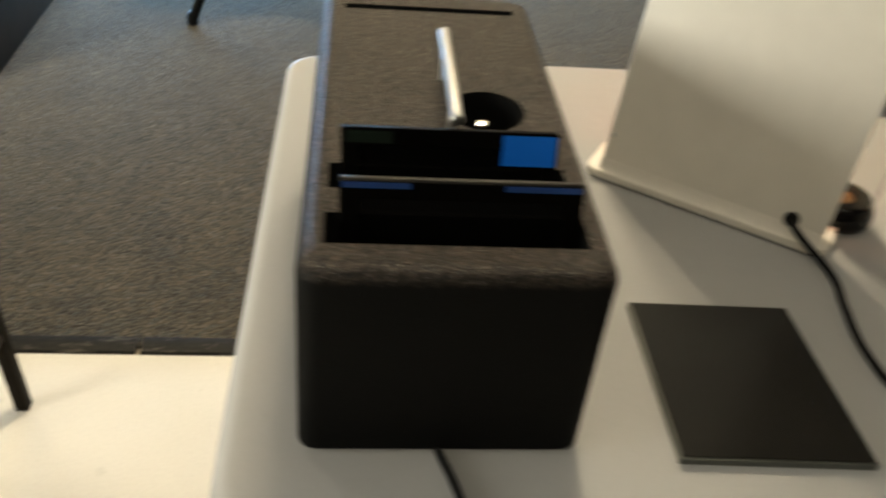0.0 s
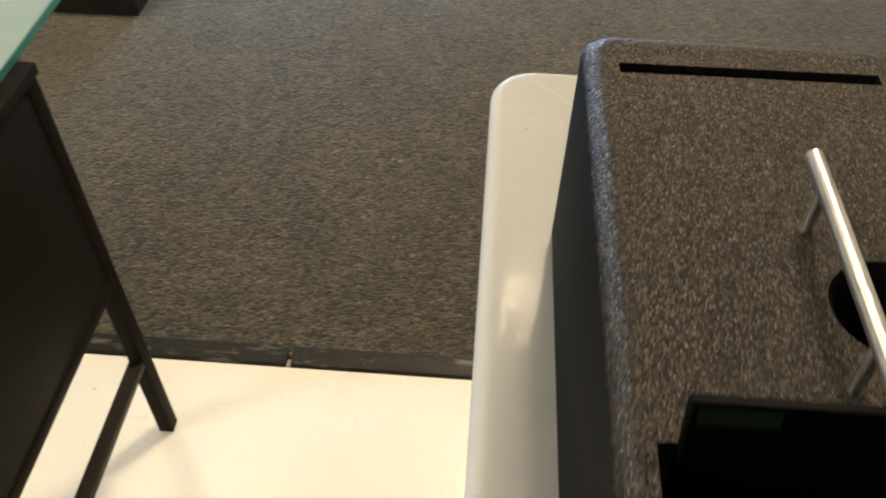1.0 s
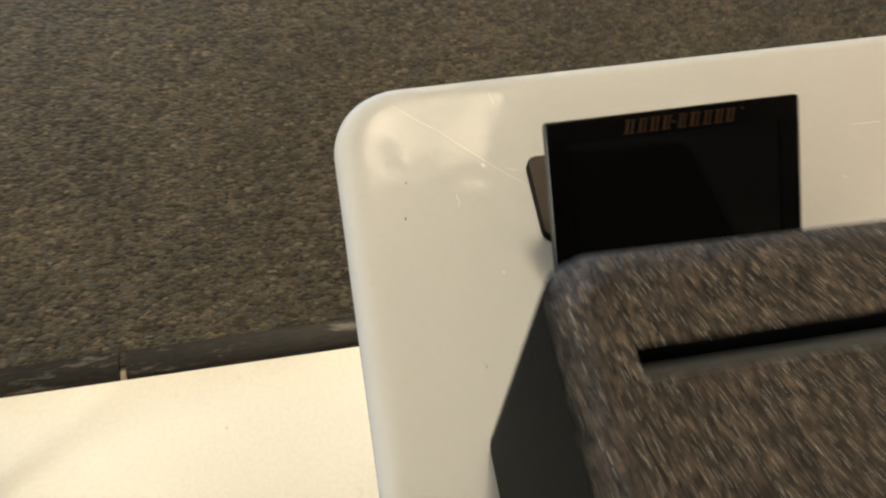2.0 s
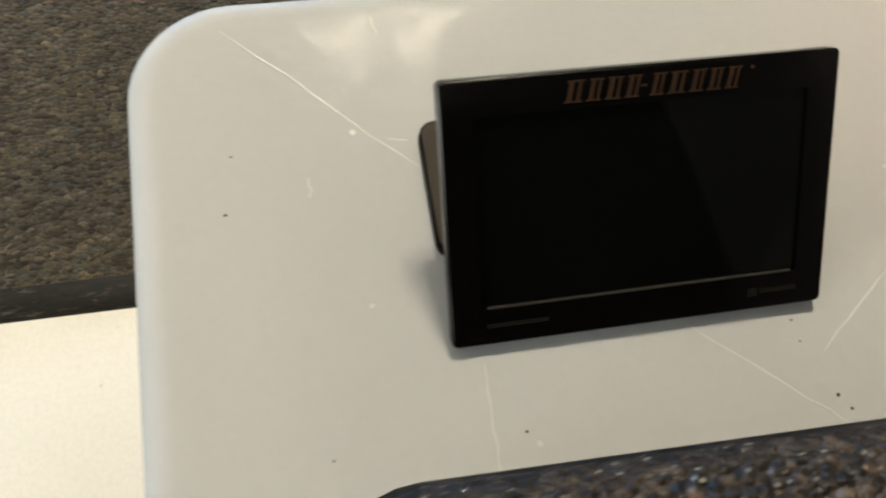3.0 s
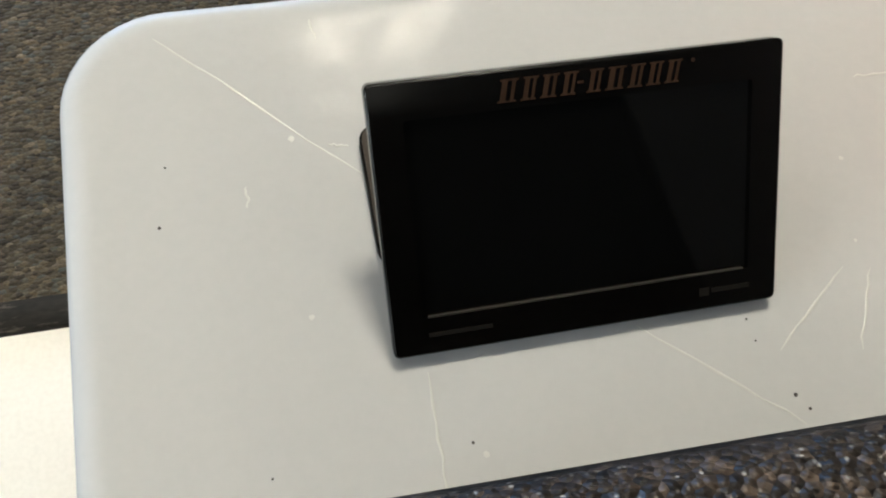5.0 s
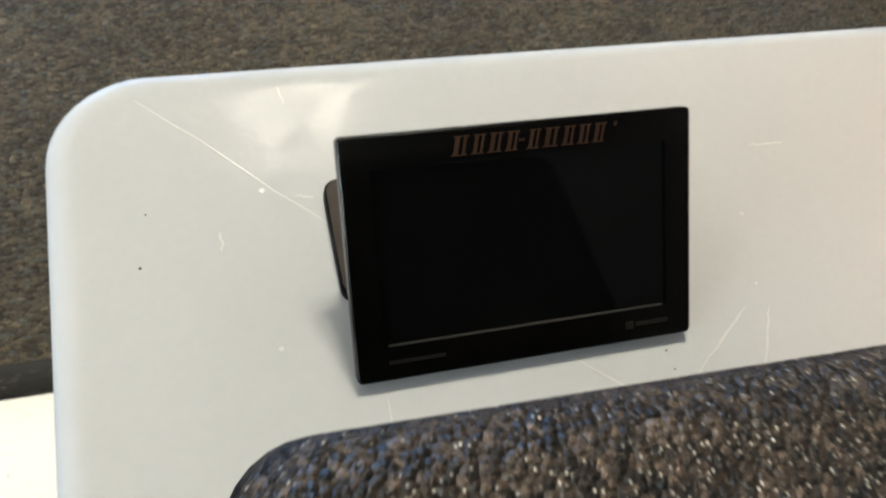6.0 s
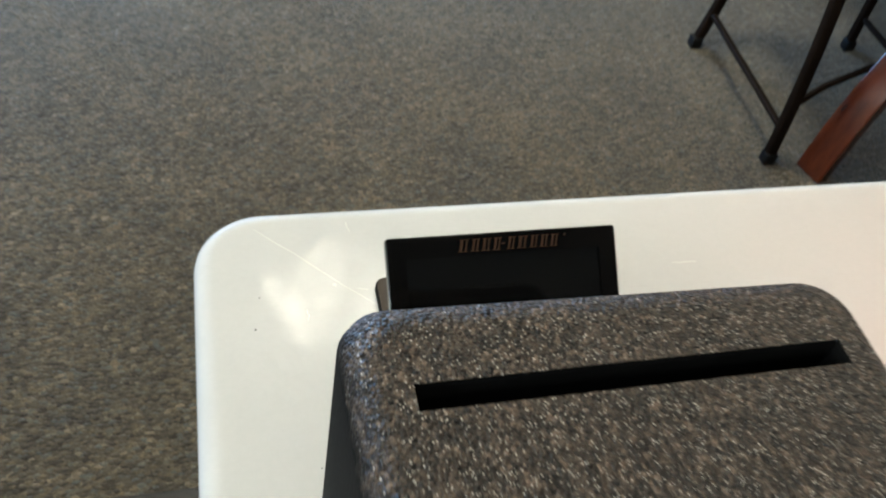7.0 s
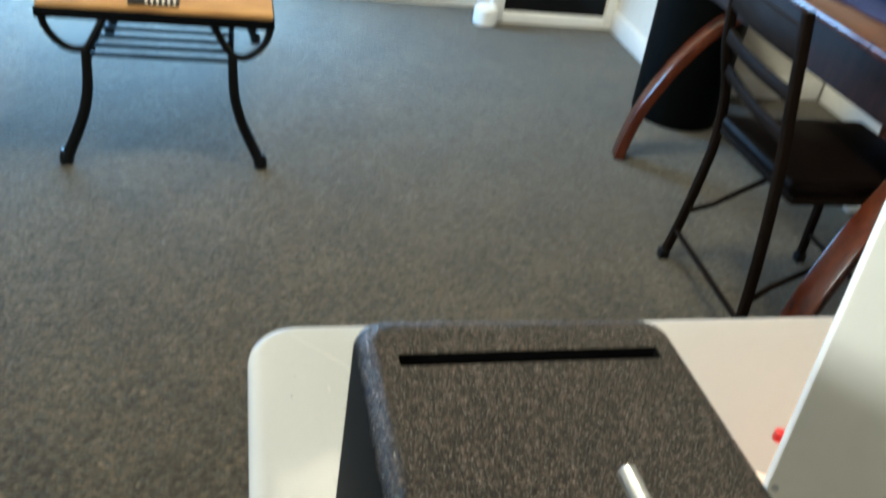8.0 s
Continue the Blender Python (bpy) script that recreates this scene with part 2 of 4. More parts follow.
M = {
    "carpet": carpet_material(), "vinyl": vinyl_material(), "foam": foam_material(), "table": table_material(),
    "rubber": rubber_material(),
    "grout": simple("strip_gap_filler", (0.42, 0.36, 0.28), 0.8),
    "wall": simple("painted_wall", (0.72, 0.69, 0.62), 0.7, 0, 0.05, 40, 0.0004),
    # ceiling, east and south wall colours are lowered to hold back bounced light
    "ceiling": simple("ceiling_board", (0.26, 0.25, 0.235), 0.9, 0, 0.06, 120, 0.001),
    "dimwall": simple("dimmed_wall", (0.30, 0.27, 0.22), 0.8, 0, 0.06, 40, 0.0004),
    "absorbwall": simple("light_absorbing_wall", (0.045, 0.038, 0.030), 0.8, 0, 0.1, 40, 0.0004),
    "white": simple("white_paint", (0.80, 0.79, 0.75), 0.35, 0, 0.05, 30),
    # black for the cut slots and well: the shade inside is in the colour
    "slotshade": simple("slot_shade_black", (0.004, 0.004, 0.004), 0.95, 0, 0.2, 60, 0, 0.05),
    "alu": simple("brushed_aluminium", (0.54, 0.53, 0.51), 0.32, 1.0, 0.08, 140),
    "chrome": simple("chrome", (0.85, 0.85, 0.85), 0.08, 1.0, 0.04, 60),
    "bezel": simple("black_plastic", (0.0016, 0.0014, 0.0012), 0.2, 0, 0.3, 200, 0.00002, 0.14),
    "mattblack": simple("matt_black_plastic", (0.0014, 0.0012, 0.0010), 0.5, 0, 0.3, 200, 0.0001, 0.03),
    "screen": simple("dark_glass_screen", (0.0018, 0.0018, 0.0017), 0.07, 0, 0.1, 20, 0, 0.24),
    "print": simple("bronze_print", (0.032, 0.017, 0.010), 0.6, 0, 0.15, 200, 0, 0.08),
    "greyprint": simple("grey_print", (0.009, 0.0078, 0.0065), 0.6, 0, 0.15, 200, 0, 0.08),
    "blue": simple("blue_film", (0.008, 0.13, 0.60), 0.25, 0, 0.08, 40),
    "tape": simple("dark_blue_tape", (0.006, 0.035, 0.15), 0.4, 0, 0.2, 60),
    "olive": simple("dark_green_label", (0.005, 0.009, 0.006), 0.5, 0, 0.2, 80, 0, 0.1),
    "brownplate": simple("taupe_plastic", (0.040, 0.033, 0.027), 0.55, 0, 0.1, 80, 0, 0.05),
    "trim": simple("grey_trim", (0.029, 0.0265, 0.0235), 0.5, 0, 0.1, 200, 0, 0.12),
    "slab": simple("black_slab_top", (0.006, 0.0055, 0.0045), 0.22, 0, 0.35, 25, 0, 0.25),
    "slabside": simple("grey_slab_edge", (0.10, 0.105, 0.095), 0.4, 0.6, 0.1, 60),
    "cable": simple("black_cable", (0.005, 0.005, 0.005), 0.5, 0, 0.2, 60, 0, 0.12),
    "housing": simple("white_housing", (0.87, 0.83, 0.75), 0.42, 0, 0.04, 30),
    "panelblack": simple("black_panel", (0.0085, 0.0064, 0.0040), 0.6, 0, 0.3, 40, 0, 0.06),
    "steel": simple("dark_steel", (0.0200, 0.0160, 0.0115), 0.45, 0.0, 0.25, 90, 0, 0.12),
    "glasstop": simple("pale_glass_top", (0.26, 0.35, 0.36), 0.06, 0, 0.08, 8),
    "glassedge": simple("green_glass_edge", (0.03, 0.16, 0.15), 0.15, 0, 0.15, 40),
    "yellow": simple("yellow_plastic", (0.86, 0.40, 0.002), 0.45, 0, 0.08, 30, 0.0004, 0.15),
    "signprint": simple("dark_sign_print", (0.05, 0.035, 0.02), 0.6, 0, 0.2, 120),
    "signred": simple("red_sign_print", (0.35, 0.05, 0.02), 0.6),
    "leather": simple("black_leather", (0.006, 0.005, 0.0045), 0.42, 0, 0.3, 120, 0.001),
    "iron": simple("wrought_iron", (0.004, 0.004, 0.004), 0.34, 0.0, 0.3, 70, 0.0005, 0.16),
    "slat": simple("matt_iron_slat", (0.003, 0.0034, 0.004), 0.6, 0.0, 0.3, 70, 0.0005, 0.03),
    "pine": wood_material("golden_wood", (0.22, 0.10, 0.03), (0.52, 0.29, 0.10), 0.4),
    "cherry": wood_material("cherry_wood", (0.034, 0.007, 0.0025), (0.090, 0.020, 0.007), 0.20, (5, 5, 1.2), 8.0),
    # cherry again, with the shade under the tabletop put into its colour
    "shadedcherry": wood_material("shaded_cherry_wood", (0.006, 0.003, 0.002), (0.020, 0.007, 0.0035), 0.45, (5, 5, 1.2), 8.0, 0.1),
    "chair": simple("brown_painted_steel", (0.0085, 0.0056, 0.0038), 0.5, 0.0, 0.2, 80, 0, 0.02),
    "vinylseat": simple("dark_brown_vinyl", (0.0035, 0.0022, 0.0018), 0.4, 0, 0.2, 150, 0.0006, 0.05),
    "bin": simple("dark_bin_plastic", (0.0016, 0.0020, 0.0020), 0.5, 0, 0.2, 40, 0, 0.04),
    "darkpane": simple("dark_pane", (0.006, 0.006, 0.006), 0.15, 0, 0.2, 10, 0, 0.1),
    "navy": simple("navy_cloth", (0.010, 0.022, 0.10), 0.85, 0, 0.25, 200, 0.001),
    "red": simple("red_plastic", (0.55, 0.015, 0.02), 0.35),
    "blackgloss": simple("gloss_black_plastic", (0.003, 0.0028, 0.0026), 0.08, 0, 0.2, 60, 0, 0.3),
    "coffee": simple("black_coffee", (0.012, 0.006, 0.003), 0.06),
    "amber": simple("coffee_foam", (0.30, 0.15, 0.05), 0.5),
    "glass": glass_material("clear_glass", (0.95, 0.97, 0.96), 0.02, 1.12),
    "pane": glass_material("window_glass", (0.97, 0.98, 1.0), 0.0),
    "bulb": glowing("lit_globe", (1.0, 0.82, 0.60), 385.0),
    "diffuser": glowing("lit_diffuser", (1.0, 0.88, 0.70), 5.0),
    "glow": glowing("orange_lit_panel", (1.0, 0.34, 0.17), 1.2),
    "scratch": simple("scuffed_plastic", (0.455, 0.465, 0.44), 0.35, 0, 0.05, 300),
    "speck": simple("dark_crumb", (0.03, 0.024, 0.02), 0.8),
    "stripe": simple("cream_cloth", (0.7, 0.66, 0.58), 0.9, 0, 0.1, 150),
}

# ---- mesh helpers ----


def thing(name, label, category, group="", kind="", at=(0, 0, 0)):
    ob = new(name)
    ob.empty_display_size = 0.05
    ob.location = at
    return tagged(ob, label, category, group, kind)


def finish(bm, mats, smooth=True):
    me = bpy.data.meshes.new("mesh")
    bmesh.ops.recalc_face_normals(bm, faces=bm.faces)
    bm.to_mesh(me)
    bm.free()
    for m in mats if isinstance(mats, (list, tuple)) else [mats]:
        me.materials.append(m)
    if smooth:
        me.polygons.foreach_set("use_smooth", [True] * len(me.polygons))
        me.set_sharp_from_angle(angle=radians(38))
    return me


def part(name, bm, mat, parent, label="", smooth=True):
    """One mesh object under a thing or part; its vertices are in world metres."""
    ob = new(name, finish(bm, mat, smooth))
    ob.parent = parent
    up, shift = parent, Vector()
    while up is not None:
        shift += up.location
        up = up.parent
    ob.data.transform(Matrix.Translation(-shift))
    if label:
        tagged(ob, label)
    return ob


def solid(name, bm, mat, label, category="", group="", kind="", smooth=True):
    return tagged(new(name, finish(bm, mat, smooth)), label, category, group, kind)


def box(x0, x1, y0, y1, z0, z1, r=0.0, seg=2, m=None, bm=None):
    """A box with rounded edges, turned by m."""
    b2 = bmesh.new()
    bmesh.ops.create_cube(b2, size=1.0)
    for v in b2.verts:
        v.co = Vector(((x0 + x1) / 2 + v.co.x * (x1 - x0), (y0 + y1) / 2 + v.co.y * (y1 - y0), (z0 + z1) / 2 + v.co.z * (z1 - z0)))
    if r:
        bmesh.ops.bevel(b2, geom=list(b2.edges), offset=r, segments=seg, profile=0.5, affect="EDGES")
    if m is not None:
        b2.transform(m)
    if bm is None:
        return b2
    me = bpy.data.meshes.new("scrap")
    b2.to_mesh(me)
    b2.free()
    bm.from_mesh(me)
    bpy.data.meshes.remove(me)
    return bm


def sweep(points, prof, closed_ends=True, up=(0, 0, 1), bm=None, scale=None):
    """A profile of (u, v) carried along points; u lies across, v towards up."""
    bm = bm or bmesh.new()
    pts = [Vector(p) for p in points]
    rings = []
    for i, p in enumerate(pts):
        d = (pts[min(i + 1, len(pts) - 1)] - pts[max(i - 1, 0)]).normalized()
        side = d.cross(Vector(up))
        side = side.normalized() if side.length > 1e-4 else Vector((1, 0, 0))
        top = side.cross(d).normalized()
        s = scale[i] if scale else 1.0
        rings.append([bm.verts.new(p + side * u * s + top * v * s) for u, v in prof])
    n = len(prof)
    for a, b in zip(rings, rings[1:]):
        for k in range(n):
            bm.faces.new((a[k], a[(k + 1) % n], b[(k + 1) % n], b[k]))
    if closed_ends:
        bm.faces.new(rings[0][::-1])
        bm.faces.new(rings[-1])
    return bm


def circle(r, n=12):
    return [(r * math.cos(2 * math.pi * k / n), r * math.sin(2 * math.pi * k / n)) for k in range(n)]


def rect(w, h, r=0.0):
    w, h = w / 2, h / 2
    if not r:
        return [(-w, -h), (w, -h), (w, h), (-w, h)]
    out = []
    for cx, cy, a0 in ((w - r, -h + r, -90), (w - r, h - r, 0), (-w + r, h - r, 90), (-w + r, -h + r, 180)):
        for k in range(3):
            a = radians(a0 + 45 * k)
            out.append((cx + r * math.cos(a), cy + r * math.sin(a)))
    return out


def smooth_line(points, per=6):
    """A Catmull-Rom line through the points."""
    p = [Vector(q) for q in points]
    p = [2 * p[0] - p[1]] + p + [2 * p[-1] - p[-2]]
    out = []
    for i in range(1, len(p) - 2):
        for k in range(per):
            s = k / per
            a, b, c, d = p[i - 1], p[i], p[i + 1], p[i + 2]
            out.append(0.5 * (2 * b + (c - a) * s + (2 * a - 5 * b + 4 * c - d) * s * s + (3 * b - a - 3 * c + d) * s ** 3))
    return out + [p[-2]]


def lathe(rings, n=32, at=(0, 0, 0), bm=None):
    """A turned form from (radius, z) pairs."""
    bm = bm or bmesh.new()
    made = []
    for r, z in rings:
        made.append([bm.verts.new((at[0] + r * math.cos(2 * math.pi * k / n), at[1] + r * math.sin(2 * math.pi * k / n), at[2] + z)) for k in range(n)])
    for a, b in zip(made, made[1:]):
        for k in range(n):
            bm.faces.new((a[k], a[(k + 1) % n], b[(k + 1) % n], b[k]))
    bm.faces.new(made[0][::-1])
    bm.faces.new(made[-1])
    return bm


def outline_slab(outline, z0, z1, m=None):
    """A flat slab from a closed outline in x and y."""
    bm = bmesh.new()
    lo = [bm.verts.new((x, y, z0)) for x, y in outline]
    hi = [bm.verts.new((x, y, z1)) for x, y in outline]
    n = len(outline)
    for k in range(n):
        bm.faces.new((lo[k], lo[(k + 1) % n], hi[(k + 1) % n], hi[k]))
    bm.faces.new(lo[::-1])
    bm.faces.new(hi)
    if m is not None:
        bm.transform(m)
    return bm


def round_rect(x0, x1, y0, y1, r, n=8):
    out = []
    for cx, cy, a0 in ((x1 - r, y1 - r, 0), (x0 + r, y1 - r, 90), (x0 + r, y0 + r, 180), (x1 - r, y0 + r, 270)):
        for k in range(n + 1):
            a = radians(a0 + 90 * k / n)
            out.append((cx + r * math.cos(a), cy + r * math.sin(a)))
    return out


def cut(ob, cutters):
    """Cuts forms out of a mesh for good; the cutters are thrown away."""
    for bm in cutters:
        # cut faces take the blacked recess colour
        tool = new("tool", finish(bm, M["slotshade"], False))
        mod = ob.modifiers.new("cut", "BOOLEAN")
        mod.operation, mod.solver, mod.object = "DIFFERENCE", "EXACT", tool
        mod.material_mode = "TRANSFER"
        done = bpy.data.meshes.new_from_object(ob.evaluated_get(bpy.context.evaluated_depsgraph_get()))
        ob.modifiers.clear()
        ob.data = done
        bpy.data.objects.remove(tool)
    ob.data.set_sharp_from_angle(angle=radians(38))


def lettering(text, size, mat, m, name, parent, shear=0.0, label=""):
    c = bpy.data.curves.new("text", "FONT")
    c.body, c.size, c.extrude, c.shear, c.align_x, c.align_y = text, size, 0.0004, shear, "CENTER", "CENTER"
    tmp = new("tmp", c)
    me = bpy.data.meshes.new_from_object(tmp.evaluated_get(bpy.context.evaluated_depsgraph_get()))
    bpy.data.objects.remove(tmp)
    me.transform(m)
    me.materials.clear()
    me.materials.append(mat)
    ob = new(name, me)
    ob.parent = parent
    if label:
        tagged(ob, label)
    return ob


# ---- the room ----
X0, X1, Y0, Y1, H = -3.2, 2.42, -4.6, 3.25, 2.7
STRIP = 0.100      # front of the rubber strip


def room():
    floor = thing("floor", "bright cream vinyl floor meeting dark carpet", "floor", kind="structure")
    part("vinyl_sheet", box(X0, X1, Y0, STRIP, -0.05, 0.0), M["vinyl"], floor, smooth=False)
    part("carpet", box(X0, X1, STRIP + 0.022, Y1, -0.05, 0.004), M["carpet"], floor, "grey brown speckled loop pile carpet", smooth=False)
    part("subfloor", box(X0, X1, STRIP, STRIP + 0.022, -0.05, -0.004), M["grout"], floor, smooth=False)
    cuts = [X0, -2.2, -1.28, -0.338, 0.58, 1.5, X1]
    for a, b in zip(cuts, cuts[1:]):
        prof = [(0, 0), (0.004, 0.006), (0.024, 0.011), (0.041, 0.010), (0.041, 0.0045), (0.0, -0.003)]
        bm = bmesh.new()
        ends = []
        for x in (a + 0.005, b - 0.005):
            ends.append([bm.verts.new((x, STRIP + u, v)) for u, v in prof])
        for k in range(6):
            bm.faces.new((ends[0][k], ends[0][(k + 1) % 6], ends[1][(k + 1) % 6], ends[1][k]))
        bm.faces.new(ends[0][::-1])
        bm.faces.new(ends[1])
        part("edge_strip", bm, M["rubber"], floor, "worn black rubber carpet edging strip")
    solid("ceiling", box(X0, X1, Y0, Y1, H, H + 0.1), M["ceiling"], "plain unseen ceiling darkened to cut bounced light", "ceiling", kind="structure", smooth=False)
    # far wall with its window opening
    wx0, wx1, wz0, wz1 = -1.55, 0.30, 0.09, 0.86
    far = thing("wall_north", "cream painted wall with a daylight window", "wall", kind="structure")
    for nm, b in (("wall_section", (X0, wx0, 0, H)), ("wall_section", (wx1, X1, 0, H)), ("wall_section", (wx0, wx1, 0, wz0)), ("wall_section", (wx0, wx1, wz1, H))):
        part(nm, box(b[0], b[1], Y1, Y1 + 0.14, b[2], b[3]), M["wall"], far, smooth=False)
    # unseen wall, dark so that little light bounces back
    solid("wall_south", box(X0, X1, Y0 - 0.14, Y0, 0, H), M["absorbwall"], "plain unseen wall made dark to cut bounced light", "wall", kind="structure", smooth=False)
    west = thing("wall_west", "cream painted wall with a bright side window", "wall", kind="structure")
    vy0, vy1, vz0, vz1 = -2.05, -0.35, 0.92, 2.08
    for b in ((Y0, vy0, 0, H), (vy1, Y1, 0, H), (vy0, vy1, 0, vz0), (vy0, vy1, vz1, H)):
        part("wall_section", box(X0 - 0.14, X0, b[0], b[1], b[2], b[3]), M["wall"], west, smooth=False)
    side = thing("window_2", "white framed side window with bright daylight", "window", kind="structure")
    for a in ((vy0, vy0 + 0.06, vz0, vz1), (vy1 - 0.06, vy1, vz0, vz1), (vy0 + 0.06, vy1 - 0.06, vz0, vz0 + 0.06), (vy0 + 0.06, vy1 - 0.06, vz1 - 0.06, vz1)):
        part("window_frame", box(X0 - 0.10, X0 - 0.03, a[0], a[1], a[2], a[3], 0.004), M["white"], side)
    glass = part("pane", box(X0 - 0.066, X0 - 0.06, vy0 + 0.06, vy1 - 0.06, vz0 + 0.06, vz1 - 0.06), M["pane"], side, smooth=False)
    glass.visible_shadow = False
    # darkened so that less light bounces onto the carpet
    solid("wall_east", box(X1, X1 + 0.14, Y0, Y1, 0, H), M["dimwall"], "plain side wall darkened to cut bounced light", "wall", kind="structure", smooth=False)
    win = thing("window_1", "low white framed window letting in blue daylight", "window", kind="structure")
    for a in ((wx0, wx0 + 0.06, wz0, wz1), (wx1 - 0.06, wx1, wz0, wz1), (wx0 + 0.06, wx1 - 0.06, wz0, wz0 + 0.06), (wx0 + 0.06, wx1 - 0.06, wz1 - 0.06, wz1)):
        part("window_frame", box(a[0], a[1], Y1 + 0.03, Y1 + 0.10, a[2], a[3], 0.004), M["white"], win)
    pane = part("pane", box(wx0 + 0.06, wx1 - 0.06, Y1 + 0.06, Y1 + 0.066, wz0 + 0.06, wz1 - 0.06), M["pane"], win, smooth=False)
    pane.visible_shadow = False
    part("window_sill", box(wx0 - 0.02, wx1 + 0.02, Y1 - 0.03, Y1 + 0.03, wz0 - 0.025, wz0, 0.004), M["white"], win)
    for nm, b in (("baseboard", (X0, 1.09, Y1 - 0.016, Y1)), ):
        solid(nm, box(b[0], b[1], b[2], b[3], 0.004, 0.064, 0.004), M["white"], "white painted baseboard along the far wall", "baseboard", kind="structure")


room()


def ceiling_lamps():
    lx, ly = 0.38, 1.08
    lamp = thing("ceiling_light", "lit ceiling light with five glowing glass globes", "lamp", at=(lx, ly, 2.7))
    part("canopy", lathe([(0.001, 2.645), (0.08, 2.65), (0.09, 2.70)], 28, (lx, ly, 0)), M["alu"], lamp)
    part("stem", lathe([(0.012, 2.50), (0.012, 2.65)], 12, (lx, ly, 0)), M["alu"], lamp)
    for k in range(5):
        a = radians(72 * k + 20)
        x, y = lx + 0.15 * math.cos(a), ly + 0.11 * math.sin(a)
        arm = part("arm", sweep(smooth_line([(lx, ly, 2.53), ((lx + x) / 2, (ly + y) / 2, 2.50), (x, y, 2.56)]), circle(0.008, 8)), M["alu"], lamp)
        part("globe", lathe([(0.015, 2.445), (0.038, 2.455), (0.050, 2.49), (0.038, 2.53), (0.015, 2.55)], 20, (x, y, 0)), M["bulb"], arm, "glowing warm glass globe")
    # the last panel only houses the added rear fill
    for x, y, w, d in ((-1.15, 0.95, 0.3, 0.3), (0.8, 2.55, 0.6, 0.6), (0.1, -2.3, 0.6, 0.6)):
        p = thing("ceiling_panel_light", "lit flat ceiling panel light assumed out of view", "lamp", "ceiling panel lights", at=(x, y, 2.7))
        for a in ((x - w / 2 - 0.03, x - w / 2, y - d / 2 - 0.03, y + d / 2 + 0.03), (x + w / 2, x + w / 2 + 0.03, y - d / 2 - 0.03, y + d / 2 + 0.03),
                  (x - w / 2, x + w / 2, y - d / 2 - 0.03, y - d / 2), (x - w / 2, x + w / 2, y + d / 2, y + d / 2 + 0.03)):
            part("frame", box(*a, 2.66, 2.7, 0.003), M["white"], p)
        part("diffuser", box(x - w / 2, x + w / 2, y - d / 2, y + d / 2, 2.675, 2.69), M["diffuser"], p, smooth=False)


ceiling_lamps()

# ---- the white folding table ----
TX, TY = 1.83, -0.765


def folding_table():
    t = thing("folding_table", "white moulded plastic folding table with scuffed top", "table")
    bm = bmesh.new()
    rings = []
    n = 10
    # edge profile: inset, height
    prof = [(0.030, -0.042), (0.010, -0.042), (0.003, -0.036), (0.0, -0.026), (0.0, -0.014), (0.0016, -0.007), (0.005, -0.0022), (0.010, 0.0), (0.014, 0.0004), (0.020, 0.0)]
    for inset, dz in prof:
        rings.append([bm.verts.new((x, y, T + dz)) for x, y in round_rect(inset, TX - inset, TY + inset, 0.003 - inset, 0.046 - inset * 0.8, n)])
    k = len(rings[0])
    for a, b in zip(rings, rings[1:]):
        for i in range(k):
            bm.faces.new((a[i], a[(i + 1) % k], b[(i + 1) % k], b[i]))
    bm.faces.new(rings[-1])
    bm.faces.new(rings[0][::-1])
    part("tabletop", bm, M["table"], t)
    for x in (0.28, 1.55):
        for y in (-0.62, -0.14):
            part("leg", sweep([(x, y, 0.0), (x, y, T - 0.045)], circle(0.014, 12), up=(0, 1, 0)), M["steel"], t, "dark steel folding leg")
        part("crossbar", sweep([(x, -0.62, 0.16), (x, -0.14, 0.16)], circle(0.011, 10)), M["steel"], t)


folding_table()


def table_marks():
    rnd = random.Random(4)
    marks = [((0.036, -0.010), (0.119, -0.091)), ((0.105, -0.008), (0.108, -0.024)), ((0.129, -0.173), (0.129, -0.222)), ((0.212, -0.168), (0.268, -0.216)),
             ((0.305, -0.158), (0.267, -0.187)), ((0.341, -0.073), (0.362, -0.073)), ((0.072, -0.088), (0.072, -0.098)), ((0.106, -0.074), (0.114, -0.0765)),
             ((0.316, -0.160), (0.300, -0.192))]
    for a, b in marks:
        bm = bmesh.new()
        pts = []
        for i in range(9):
            s = i / 8
            pts.append((a[0] + (b[0] - a[0]) * s + rnd.uniform(-0.0006, 0.0006), a[1] + (b[1] - a[1]) * s + rnd.uniform(-0.0006, 0.0006), T + 0.0001))
        sweep(pts, [(-0.00055, 0), (0.00055, 0), (0.0003, 0.00010), (-0.0003, 0.00010)], bm=bm, scale=[0.3, 0.7, 1.0, 0.8, 1.2, 0.9, 0.7, 0.9, 0.3])
        solid("scratch", bm, M["scratch"], "thin pale scratch in the table plastic", "scratch", "table scratches")
    for x, y, r in ((0.038, -0.101, 0.0010), (0.042, -0.076, 0.0007), (0.267, -0.205, 0.0012), (0.271, -0.211, 0.0010), (0.141, -0.201, 0.0009), (0.069, -0.201, 0.0007), (0.257, -0.173, 0.0007), (0.258, -0.182, 0.0006), (0.244, -0.218, 0.0006)):
        bm = bmesh.new()
        bmesh.ops.create_icosphere(bm, subdivisions=1, radius=r * 0.75)
        for v in bm.verts:
            v.co = Vector((v.co.x * rnd.uniform(0.7, 1.3) + x, v.co.y + y, T + 0.0003 + v.co.z * 0.5))
        solid("crumb", bm, M["speck"], "tiny dark crumb lying on the white table", "crumb", "crumbs on the table")


table_marks()


